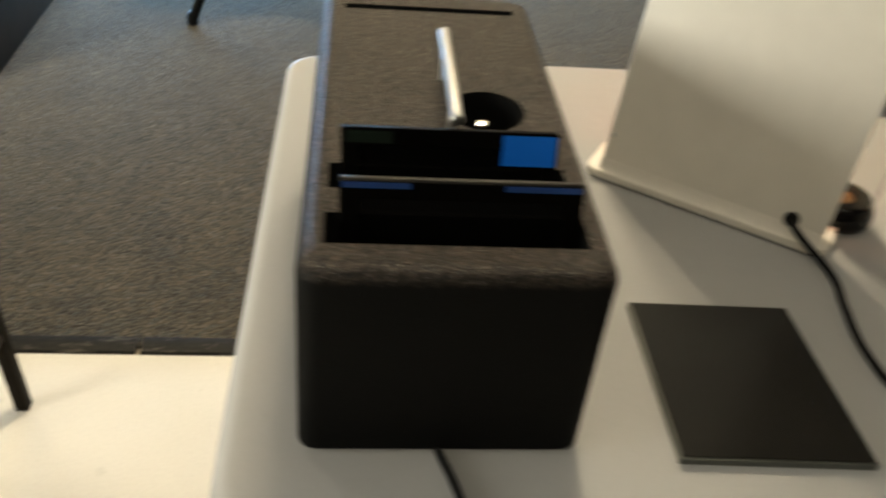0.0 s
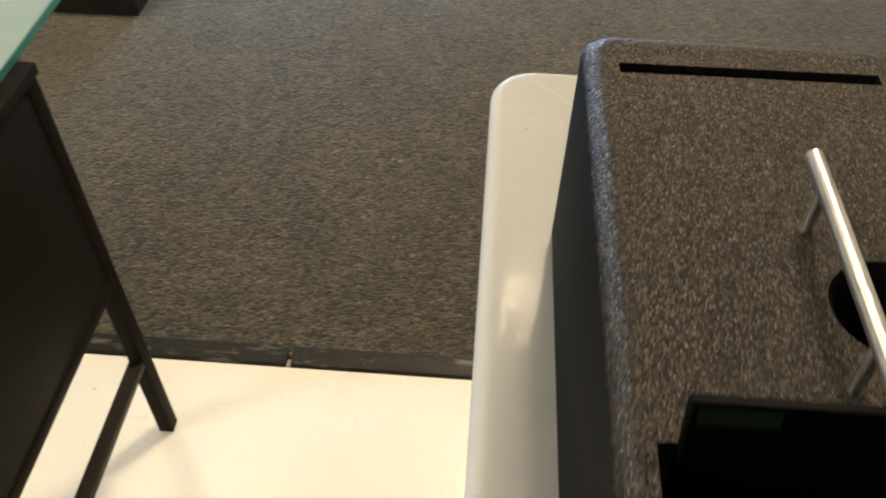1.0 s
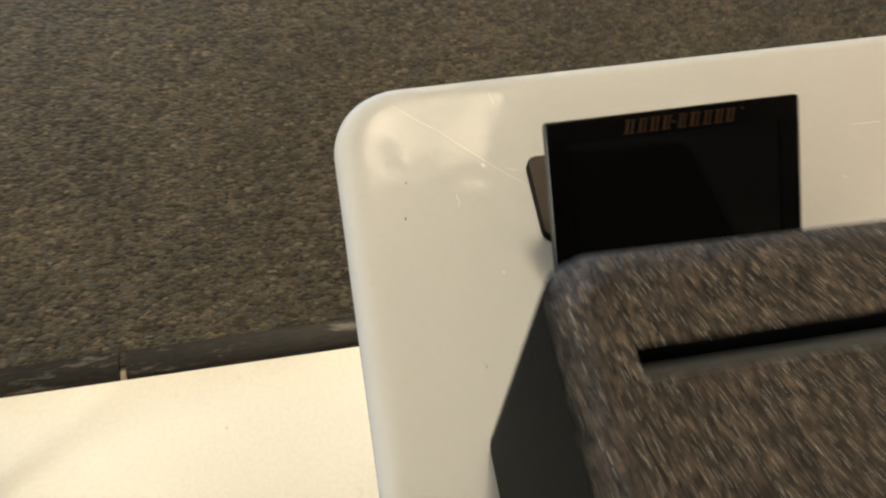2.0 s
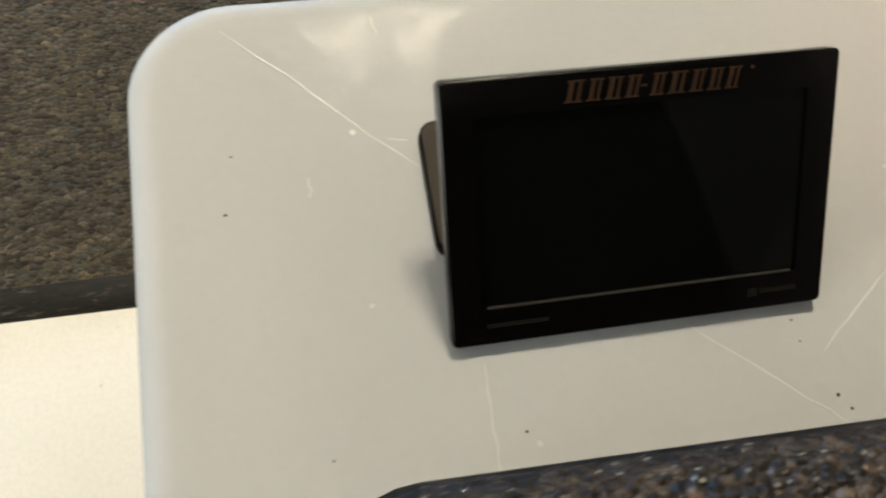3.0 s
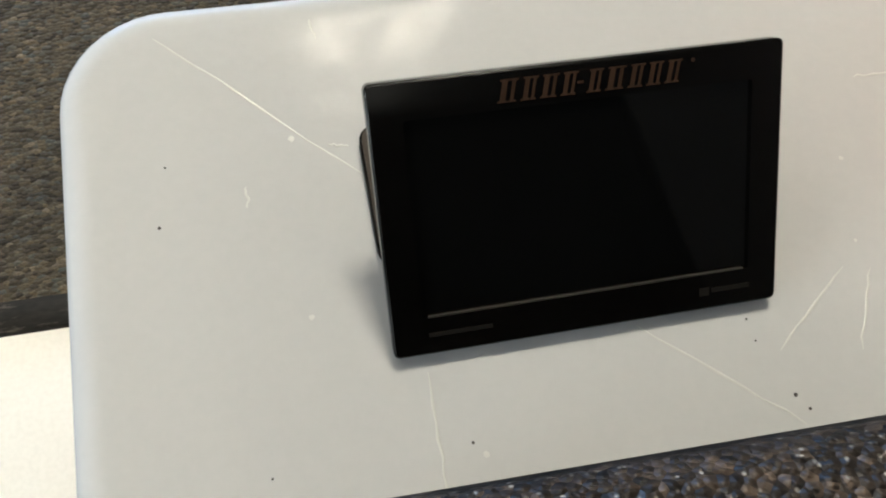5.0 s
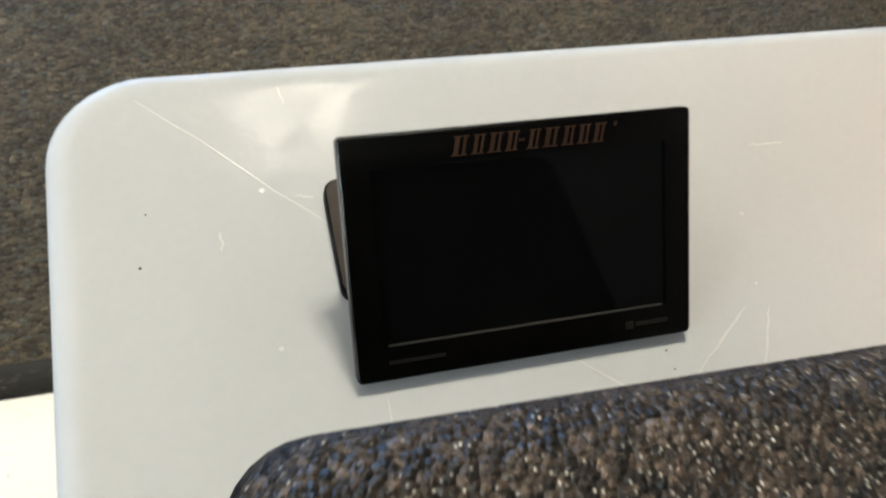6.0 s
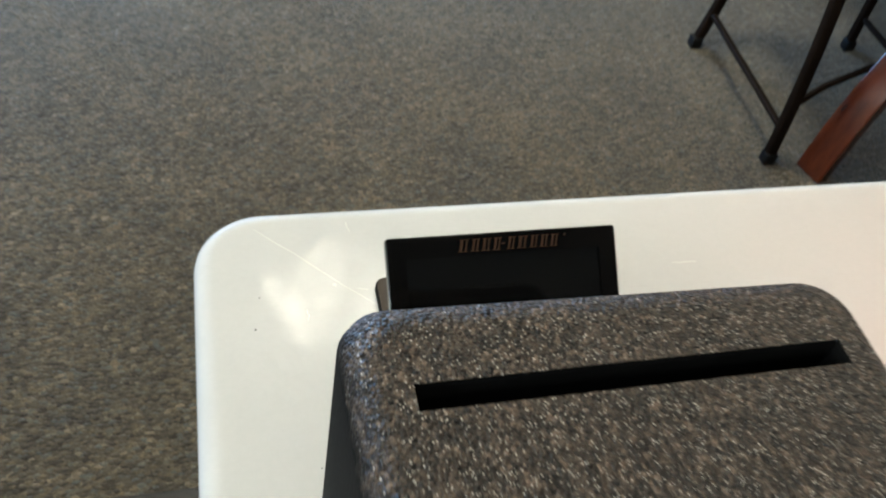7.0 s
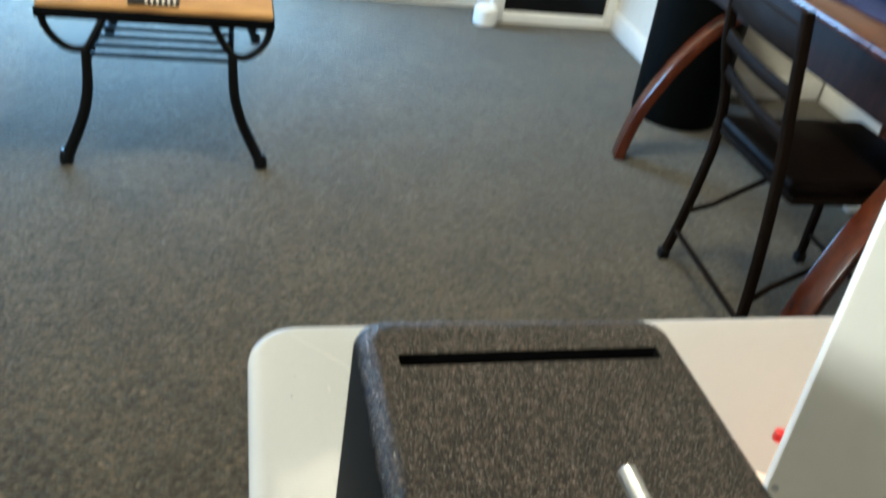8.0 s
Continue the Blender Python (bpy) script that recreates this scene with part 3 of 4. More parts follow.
def table_chips():
    """Small pale nicks where the plastic skin has been knocked."""
    rnd = random.Random(11)
    for x, y, r in ((0.092, -0.070, 0.0016), (0.090, -0.145, 0.0013), (0.145, -0.206, 0.0014), (0.321, -0.111, 0.0012), (0.314, -0.148, 0.0010)):
        ring = [(x + r * rnd.uniform(0.6, 1.1) * math.cos(k * 0.785), y + r * rnd.uniform(0.6, 1.1) * math.sin(k * 0.785)) for k in range(8)]
        solid("nick", outline_slab(ring, T - 0.001, T + 0.00012), M["scratch"], "small pale nick in the table plastic", "nick", "table nicks")


table_chips()

# ---- the foam case and what sits in it ----
BX0, BX1, BY0, BY1 = 0.063, 0.2915, -0.696, -0.2265


def slot_frame(y):
    """Leaning frame of a slot: local y across the slot, z along its depth."""
    return Matrix.Translation((0, y, BT)) @ Matrix.Rotation(radians(-15), 4, "X")


def foam_case():
    case = thing("foam_case", "black bead foam case with slots and metal handle", "case", at=(0.17, -0.46, T))
    bm = bmesh.new()
    outer = []
    for inset, z, r in ((0.006, T, 0.013), (0.0, T + 0.006, 0.016), (0.0, BT - 0.014, 0.018), (0.0018, BT - 0.0075, 0.018), (0.0055, BT - 0.0028, 0.018), (0.011, BT - 0.0003, 0.016), (0.016, BT, 0.013)):
        up = (z - T) / (BT - T)
        outer.append([bm.verts.new((x, y, z)) for x, y in round_rect(BX0 + inset + 0.004 * up, BX1 - inset, BY0 + inset + 0.001 * up, BY1 - inset - 0.010 * (1 - up), r, 7)])
    for v in bm.verts:
        v.co.x -= (v.co.y + 0.46) * (0.022 if v.co.x > 0.17 else 0.010)
        if v.co.y > -0.4:
            v.co.y -= (v.co.x - 0.17) * 0.02
    k = len(outer[0])
    for a, b in zip(outer, outer[1:]):
        for i in range(k):
            bm.faces.new((a[i], a[(i + 1) % k], b[(i + 1) % k], b[i]))
    bm.faces.new(outer[-1])
    bm.faces.new(outer[0][::-1])
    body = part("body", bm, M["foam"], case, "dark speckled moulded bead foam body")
    far = bmesh.new()
    lips = []
    for z, w in ((BT - 0.024, 0.0), (BT - 0.0032, 0.0), (BT - 0.0010, 0.0003), (BT + 0.0006, 0.0009), (BT + 0.02, 0.0009)):
        lips.append([far.verts.new((x, y, z)) for x, y in ((0.0895 - w, -0.2762 - w), (0.2655 + w, -0.2762 - w), (0.2655 + w, -0.2662 + w), (0.0895 - w, -0.2662 + w))])
    for lo, hi in zip(lips, lips[1:]):
        for k in range(4):
            far.faces.new((lo[k], lo[(k + 1) % 4], hi[(k + 1) % 4], hi[k]))
    far.faces.new(lips[0][::-1])
    far.faces.new(lips[-1])
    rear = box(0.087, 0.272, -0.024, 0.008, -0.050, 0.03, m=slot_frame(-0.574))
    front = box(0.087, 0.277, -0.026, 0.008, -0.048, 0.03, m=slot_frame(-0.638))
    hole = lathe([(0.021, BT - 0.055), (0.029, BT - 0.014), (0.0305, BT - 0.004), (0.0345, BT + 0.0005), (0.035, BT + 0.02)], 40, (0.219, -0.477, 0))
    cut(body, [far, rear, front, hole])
    part("slot_card", box(0.0895, 0.192, -0.2763, -0.2662, BT - 0.0238, BT - 0.0215), M["white"], case, "white card at the bottom of the slot", smooth=False)
    part("stud", lathe([(0.008, BT - 0.0549), (0.008, BT - 0.020), (0.0062, BT - 0.014), (0.0065, BT - 0.009), (0.0045, BT - 0.006), (0.002, BT - 0.0055)], 20, (0.215, -0.487, 0)), M["chrome"], case, "shiny chrome stud in the round well")
    hx = 0.184
    bar = part("handle_bar", sweep([(hx - 0.001, -0.3970, 0.9655), (hx - 0.001, -0.3980, 0.9655), (hx + 0.001, -0.5545, 0.9665), (hx + 0.001, -0.5555, 0.9665)], circle(0.0051, 24), scale=[0.84, 1.0, 1.0, 0.84]), M["alu"], case, "brushed round aluminium handle bar")
    for y in (-0.422, -0.530):
        part("post", sweep([(hx, y, BT - 0.002), (hx, y, 0.962)], circle(0.0035, 12), up=(0, 1, 0)), M["alu"], bar, "thin aluminium post")
    cable = smooth_line([(0.176, -0.684, T + 0.008), (0.181, -0.700, T + 0.004), (0.189, -0.722, T + 0.0038), (0.197, -0.750, T + 0.0036), (0.203, -0.775, T - 0.004), (0.206, -0.79, T - 0.05), (0.208, -0.795, T - 0.3), (0.22, -0.80, 0.03), (0.26, -0.86, 0.0045), (0.4, -1.1, 0.0045)], 6)
    part("power_cable", sweep(cable, circle(0.0038, 10)), M["cable"], case, "black power cable running off the table edge")


foam_case()


def display(name, label, m, tall=0.1000):
    """A small screen plate: local x across, y up the face, z out of the face; the origin is at the lower edge's middle."""
    w, h = 0.1510, tall
    d = thing(name, label, "display", "black display screens")

    def add(nm, bm, mat, lab="", smooth=True):
        bm.transform(m)
        return part(nm, bm, mat, d, lab, smooth)

    # frame of four rails round a sunken glass
    sx, sy0, sy1 = 0.0635, 0.0145, tall - 0.0135
    bm = bmesh.new()
    outer_lo = [bm.verts.new((x, y, -0.006)) for x, y in round_rect(-w / 2, w / 2, 0, h, 0.0024, 4)]
    outer_hi = [bm.verts.new((x, y, -0.0008)) for x, y in round_rect(-w / 2, w / 2, 0, h, 0.0024, 4)]
    outer_top = [bm.verts.new((x, y, 0.0)) for x, y in round_rect(-w / 2 + 0.0008, w / 2 - 0.0008, 0.0008, h - 0.0008, 0.0018, 4)]
    inner_top = [bm.verts.new((x, y, 0.0)) for x, y in round_rect(-sx, sx, sy0, sy1, 0.001, 4)]
    inner_lo = [bm.verts.new((x, y, -0.0016)) for x, y in round_rect(-sx, sx, sy0, sy1, 0.001, 4)]
    k = len(outer_lo)
    for a, b in ((outer_lo, outer_hi), (outer_hi, outer_top), (outer_top, inner_top), (inner_top, inner_lo)):
        for i in range(k):
            bm.faces.new((a[i], a[(i + 1) % k], b[(i + 1) % k], b[i]))
    bm.faces.new(outer_lo[::-1])
    add("bezel", bm, M["bezel" if name == "display_screen" else "mattblack"], "black plastic bezel")
    add("screen", box(-sx, sx, sy0, sy1, -0.004, -0.0014), M["screen"], "dark glossy glass screen", False)
    # grey strip stands for light caught on the recess lip
    add("lip_highlight", box(-sx + 0.002, sx - 0.002, sy0, sy0 + 0.0005, -0.0014, 0.0002), M["trim"], "thin grey highlight strip along the screen's lower lip", False)
    return d, add


def tabletop_display():
    bl, tr = Vector((0.1175, -0.1676, T)), Vector((0.2690, -0.0877, 0.7990))
    ang = math.degrees(math.atan2(tr.z - T, tr.y - bl.y))
    m = Matrix.Translation(((bl.x + tr.x) / 2, bl.y, T + 0.0050)) @ Matrix.Rotation(radians(ang), 4, "X")
    d, add = display("display_screen", "black framed dark screen propped on the white table", m)
    # product lettering drawn as plain slanted shapes
    x = -0.031
    for wd, gap in ((0.0072, 0.0012), (0.0058, 0.0010), (0.0064, 0.0010), (0.0058, 0.0006), (0.0022, 0.0008), (0.0056, 0.0010), (0.0072, 0.0012), (0.0058, 0.0010), (0.0058, 0.0010), (0.0058, 0.0012)):
        hgt = 0.0009 if wd < 0.003 else 0.0078
        y0 = 0.0888 if hgt > 0.001 else 0.0923
        bm = bmesh.new()
        sl = 0.22
        serif = 0.0006
        bars = [(wd * 0.16, wd * 0.42, serif, hgt - serif), (wd * 0.66, wd * 0.82, serif, hgt - serif), (wd * 0.04, wd * 0.54, 0, serif), (wd * 0.58, wd * 0.94, 0, serif),
                (wd * 0.04, wd * 0.54, hgt - serif, hgt), (wd * 0.58, wd * 0.94, hgt - serif, hgt)] if hgt > 0.001 else [(0, wd, 0, hgt)]
        for a, b, c, e in bars:
            vs = [bm.verts.new((x + u + sl * v, y0 + v, z)) for z in (0.0001, 0.0004) for u, v in ((a, c), (b, c), (b, e), (a, e))]
            for f in ((0, 1, 2, 3), (4, 5, 6, 7), (0, 1, 5, 4), (1, 2, 6, 5), (2, 3, 7, 6), (3, 0, 4, 7)):
                bm.faces.new([vs[i] for i in f])
        add("print_mark", bm, M["print"], "bronze printed mark", False)
        x += wd + gap
    bm = box(0.040, 0.0412, 0.0952, 0.0964, 0.0001, 0.0003)
    add("print_dot", bm, M["print"], "", False)
    add("small_print", box(0.0435, 0.0475, 0.0058, 0.0092, 0.0001, 0.0003), M["greyprint"], "", False)
    add("small_print", box(0.0485, 0.0640, 0.0068, 0.0086, 0.0001, 0.0003), M["greyprint"], "", False)
    add("small_print", box(-0.062, -0.038, 0.0070, 0.0086, 0.0001, 0.0003), M["greyprint"], "", False)
    # foot plate lying on the table, with a neck up to the back of the screen
    part("foot_plate", outline_slab(round_rect(0.1195, 0.266, -0.128, -0.0715, 0.006, 5), T + 0.0002, T + 0.0062), [M["brownplate"]], d, "taupe foot plate with black edge")
    part("foot_edge", outline_slab(round_rect(0.1185, 0.267, -0.130, -0.0705, 0.007, 5), T + 0.0001, T + 0.0046), M["mattblack"], d)
    part("neck", box(0.165, 0.222, -0.126, -0.110, T + 0.005, T + 0.030, 0.004), M["bezel"], d)


tabletop_display()


def slotted_displays():
    for y, x, top, kind in ((-0.574, 0.1805, 0.034, "rear"), (-0.638, 0.1855, 0.030, "front")):
        m = slot_frame(y) @ Matrix.Translation((x, 0.0, top - 0.078)) @ Matrix.Rotation(radians(90), 4, "X")
        m = m @ Matrix.Diagonal((1.12 if kind == "rear" else 1.17, 1, 1, 1))
        lab = "black display screen with blue film standing in foam slot" if kind == "rear" else "black display screen with blue tape strips in foam slot"
        d, add = display("slotted_display", lab, m, 0.078)
        if kind == "rear":
            add("blue_film", box(0.036, 0.0738, 0.051, 0.0755, 0.0002, 0.0006), M["blue"], "bright blue film patch", False)
            add("label_patch", box(-0.072, -0.040, 0.066, 0.0755, 0.0002, 0.0005), M["olive"], "dull green label", False)
        else:
            add("blue_tape", box(-0.0738, -0.032, 0.0728, 0.0772, 0.0002, 0.0006), M["tape"], "dark blue tape strip", False)
            add("blue_tape", box(0.026, 0.0738, 0.0728, 0.0772, 0.0002, 0.0006), M["tape"], "dark blue tape strip", False)
            add("top_trim", box(-0.075, 0.075, 0.0775, 0.0800, -0.0058, -0.0002, 0.0006), M["trim"], "grey top edge trim")


slotted_displays()


def black_slab():
    s = thing("tablet_slab", "closed black tablet with grey edge on the table", "tablet")
    pts = [(0.380, -0.706), (0.549, -0.712), (0.539, -0.522), (0.378, -0.518)]

    def shape(inset):
        c = Vector((sum(p[0] for p in pts) / 4, sum(p[1] for p in pts) / 4))
        return [tuple(Vector(p) + (c - Vector(p)).normalized() * inset) for p in pts]
    part("body", outline_slab(shape(0.0), T + 0.0005, T + 0.0078), M["slabside"], s, "grey metal edge")
    part("cover", outline_slab(shape(0.003), T + 0.0077, T + 0.0090), M["slab"], s, "dull black top face")


black_slab()


def white_stand():
    """A lit display stand seen from behind: a white back leaning on a flat base."""
    st = thing("display_stand", "white display stand seen from behind on the table", "display stand")
    a, b = Vector((0.382, -0.281, T)), Vector((0.621, -0.437, T))
    along = (b - a).normalized()
    out = Vector((-along.y, along.x, 0))      # towards the lit front
    out = out if out.y > 0 else -out
    length = (b - a).length
    m = Matrix((( along.x, out.x, 0, a.x), (along.y, out.y, 0, a.y), (0, 0, 1, T), (0, 0, 0, 1)))
    part("base", outline_slab(round_rect(-0.004, length - 0.002, -0.004, 0.072, 0.016, 5), 0.003, 0.012, m), M["housing"], st, "thin white base plate")
    part("base_pad", outline_slab(round_rect(-0.002, length - 0.004, -0.002, 0.070, 0.015, 5), 0.0, 0.0042, m), M["bezel"], st, "thin black rubber pad")
    cove = bmesh.new()
    lean = math.tan(radians(12))
    p0, p1, p2 = Vector((-0.0035, 0.0122)), Vector((0.0026, 0.0122)), Vector((0.0032 + 0.014 * lean, 0.025))
    curve = [(0.020, 0.0115), (-0.0035, 0.0115)] + [tuple(p0 * (1 - k) ** 2 + p1 * 2 * k * (1 - k) + p2 * k * k) for k in (0, 0.15, 0.3, 0.45, 0.6, 0.75, 0.9, 1.0)] + [(0.020, 0.025)]
    rims = [[cove.verts.new(m @ Vector((x, u, v))) for u, v in curve] for x in (0.012, length - 0.012)]
    for k in range(len(curve)):
        cove.faces.new((rims[0][k], rims[0][(k + 1) % len(curve)], rims[1][(k + 1) % len(curve)], rims[1][k]))
    cove.faces.new(rims[0][::-1])
    cove.faces.new(rims[1])
    part("cove", cove, M["housing"], st)
    mb = m @ Matrix.Translation((0.012, 0.0035, 0.011)) @ Matrix.Rotation(radians(-12), 4, "X")
    part("back_panel", box(0, length - 0.024, 0, 0.022, 0, 0.62, 0.003, 2, mb), M["housing"], st, "plain white back panel")
    part("lit_front", box(0.010, length - 0.034, 0.0215, 0.0235, 0.02, 0.61, m=mb), M["glow"], st, "glowing orange front panel", False)
    part("screw", lathe([(0.003, -0.0012), (0.003, 0.001), (0.001, 0.0016)], 10), M["alu"], st).data.transform(mb @ Matrix.Translation((0.006, 0.0, 0.045)) @ Matrix.Rotation(radians(90), 4, "X"))
    g = part("grommet", lathe([(0.0085, -0.002), (0.0085, 0.003), (0.006, 0.006), (0.002, 0.0065)], 18), M["cable"], st, "black cable grommet")
    g.data.transform(mb @ Matrix.Translation((length - 0.062, 0.0, 0.0205)) @ Matrix.Rotation(radians(90), 4, "X"))
    p0 = mb @ Vector((length - 0.062, -0.004, 0.0205))
    line = smooth_line([p0, p0 + Vector((0.004, -0.018, -0.006)), (0.612, -0.470, T + 0.006), (0.606, -0.515, T + 0.0042), (0.600, -0.575, T + 0.0042), (0.612, -0.640, T + 0.0042), (0.66, -0.72, T + 0.0042), (0.70, -0.775, T - 0.01), (0.71, -0.79, 0.3), (0.74, -0.82, 0.02), (0.9, -1.0, 0.005)], 6)
    part("cable", sweep(line, circle(0.0040, 10)), M["cable"], st, "black cable")


white_stand()


def coffee_carafe():
    c = thing("carafe", "glass carafe with black base and dark coffee", "carafe", at=(0.664, -0.360, T))
    at = (0.664, -0.360, T)
    part("base", lathe([(0.028, 0.0), (0.034, 0.004), (0.037, 0.013), (0.036, 0.022), (0.0325, 0.031), (0.030, 0.034)], 36, at), M["blackgloss"], c, "glossy black coffee filled bowl")
    part("coffee", lathe([(0.0285, 0.033), (0.0285, 0.036)], 32, at), M["coffee"], c, "dark coffee")
    part("foam_layer", lathe([(0.014, 0.036), (0.013, 0.0372)], 32, (at[0] - 0.008, at[1] - 0.004, at[2])), M["amber"], c, "tan froth")
    bm = lathe([(0.031, 0.033), (0.031, 0.10), (0.026, 0.135), (0.022, 0.15), (0.020, 0.15), (0.0245, 0.133), (0.0292, 0.10), (0.0292, 0.035)], 32, at)
    part("glass_wall", bm, M["glass"], c, "clear glass wall")
    part("collar", lathe([(0.0235, 0.148), (0.0235, 0.166), (0.012, 0.176)], 28, at), M["chrome"], c, "chrome collar")


coffee_carafe()


def red_cap():
    bm = lathe([(0.0055, 0.0), (0.006, 0.0015), (0.0055, 0.009), (0.0035, 0.010)], 16, (0.485, -0.182, T))
    solid("bottle_cap", bm, M["red"], "small red plastic cap lying on the table", "cap")


red_cap()

# ---- the glass topped console beside the table ----


def console():
    c = thing("console_table", "black console table with pale glass top", "console table")
    lx, y0, y1 = -0.517, -0.415, -0.036
    xs = (lx, lx - 1.15)
    for x in xs:
        for y in (y0 + 0.014, y1):
            part("leg", box(x - 0.012, x + 0.012, y - 0.012, y + 0.012, 0.0, 0.715, 0.0015), M["panelblack"], c, "square dark steel leg")
        part("lower_rail", box(x - 0.011, x + 0.011, y0 + 0.026, y1 - 0.012, 0.190, 0.204, 0.001), M["steel"], c)
        part("side_panel", box(x - 0.006, x + 0.0105, y0 + 0.026, y1 - 0.012, 0.392, 0.712, 0.001), M["panelblack"], c, "dull black side panel")
        part("panel_rail", box(x - 0.012, x + 0.012, y0 + 0.026, y1 - 0.012, 0.372, 0.392, 0.001), M["panelblack"], c)
    part("back_panel", box(xs[1] + 0.015, xs[0] - 0.015, y1 - 0.008, y1 + 0.006, 0.36, 0.712, 0.001), M["panelblack"], c)
    part("underframe", box(xs[1] - 0.015, xs[0] + 0.015, y0, y1 + 0.015, 0.715, 0.729, 0.001), M["panelblack"], c)
    part("glass_edge", outline_slab(round_rect(xs[1] - 0.03, -0.5225, y0 - 0.03, 0.110, 0.008, 4), 0.7295, 0.7385), M["glassedge"], c, "green tinted glass edge")
    part("glass_top", outline_slab(round_rect(xs[1] - 0.029, -0.5235, y0 - 0.029, 0.109, 0.008, 4), 0.738, 0.7400), M["glasstop"], c, "pale reflecting glass top")


console()


def floor_sign():
    s = thing("wet_floor_sign", "yellow plastic folding caution floor sign", "floor sign")
    c = Vector((-0.434, -0.432, 0.402))
    # front board: local x across, y up the board
    m = Matrix.Translation((c.x, c.y, c.z)) @ Matrix.Rotation(radians(20), 4, "Y") @ Matrix.Rotation(radians(82), 4, "X")
    part("front_board", outline_slab(round_rect(-0.25, 0.0, -0.37, 0.0, 0.012, 4), -0.006, 0.0, m), M["yellow"], s, "bright yellow board")
    back = [(-0.25, -0.37), (-0.045, -0.37), (-0.066, 0.03), (-0.115, 0.115), (-0.185, 0.115), (-0.258, 0.03)]
    mb = Matrix.Translation((c.x, c.y + 0.008, c.z)) @ Matrix.Rotation(radians(20), 4, "Y") @ Matrix.Rotation(radians(97), 4, "X")
    part("back_board", outline_slab(back, -0.005, 0.0, mb), M["yellow"], s, "yellow rear board")
    lettering("CUIDADO", 0.036, M["signprint"], m @ Matrix.Translation((-0.118, -0.034, 0.0004)) @ Matrix.Diagonal((0.80, 1.0, 1.0, 1.0)), "word", s, label="dark printed warning word")
    arc = [(-0.033 + 0.014 * math.cos(a) , -0.062 + 0.022 * math.sin(a), 0.0) for a in np.linspace(radians(150), radians(-80), 12)]
    bm = sweep(arc, [(-0.005, 0.0001), (0.005, 0.0001), (0.005, 0.0005), (-0.005, 0.0005)])
    bm.transform(m)
    part("curved_mark", bm, M["signprint"], s)
    bm = box(-0.0185, -0.0165, -0.052, -0.048, 0.0001, 0.0005, m=m)
    part("red_mark", bm, M["signred"], s)


floor_sign()

# ---- the carpeted side ----


def armchair():
    a = thing("armchair", "black leather armchair standing on the carpet", "armchair")
    x1, y0 = -0.972, 1.20
    part("base", box(x1 - 0.80, x1, y0, y0 + 0.80, 0.010, 0.30, 0.008, 3), M["leather"], a)
    for x, y in ((x1 - 0.05, y0 + 0.05), (x1 - 0.75, y0 + 0.05), (x1 - 0.05, y0 + 0.75), (x1 - 0.75, y0 + 0.75)):
        part("foot", box(x - 0.03, x + 0.03, y - 0.03, y + 0.03, 0.004, 0.012, 0.002), M["bezel"], a)
    part("seat_cushion", box(x1 - 0.66, x1 - 0.14, y0 - 0.01, y0 + 0.62, 0.295, 0.43, 0.04, 4), M["leather"], a)
    part("arm", box(x1 - 0.15, x1, y0, y0 + 0.80, 0.29, 0.58, 0.04, 4), M["leather"], a)
    part("arm", box(x1 - 0.80, x1 - 0.65, y0, y0 + 0.80, 0.29, 0.58, 0.04, 4), M["leather"], a)
    part("backrest", box(x1 - 0.66, x1 - 0.14, y0 + 0.60, y0 + 0.82, 0.29, 0.82, 0.05, 4), M["leather"], a)


armchair()


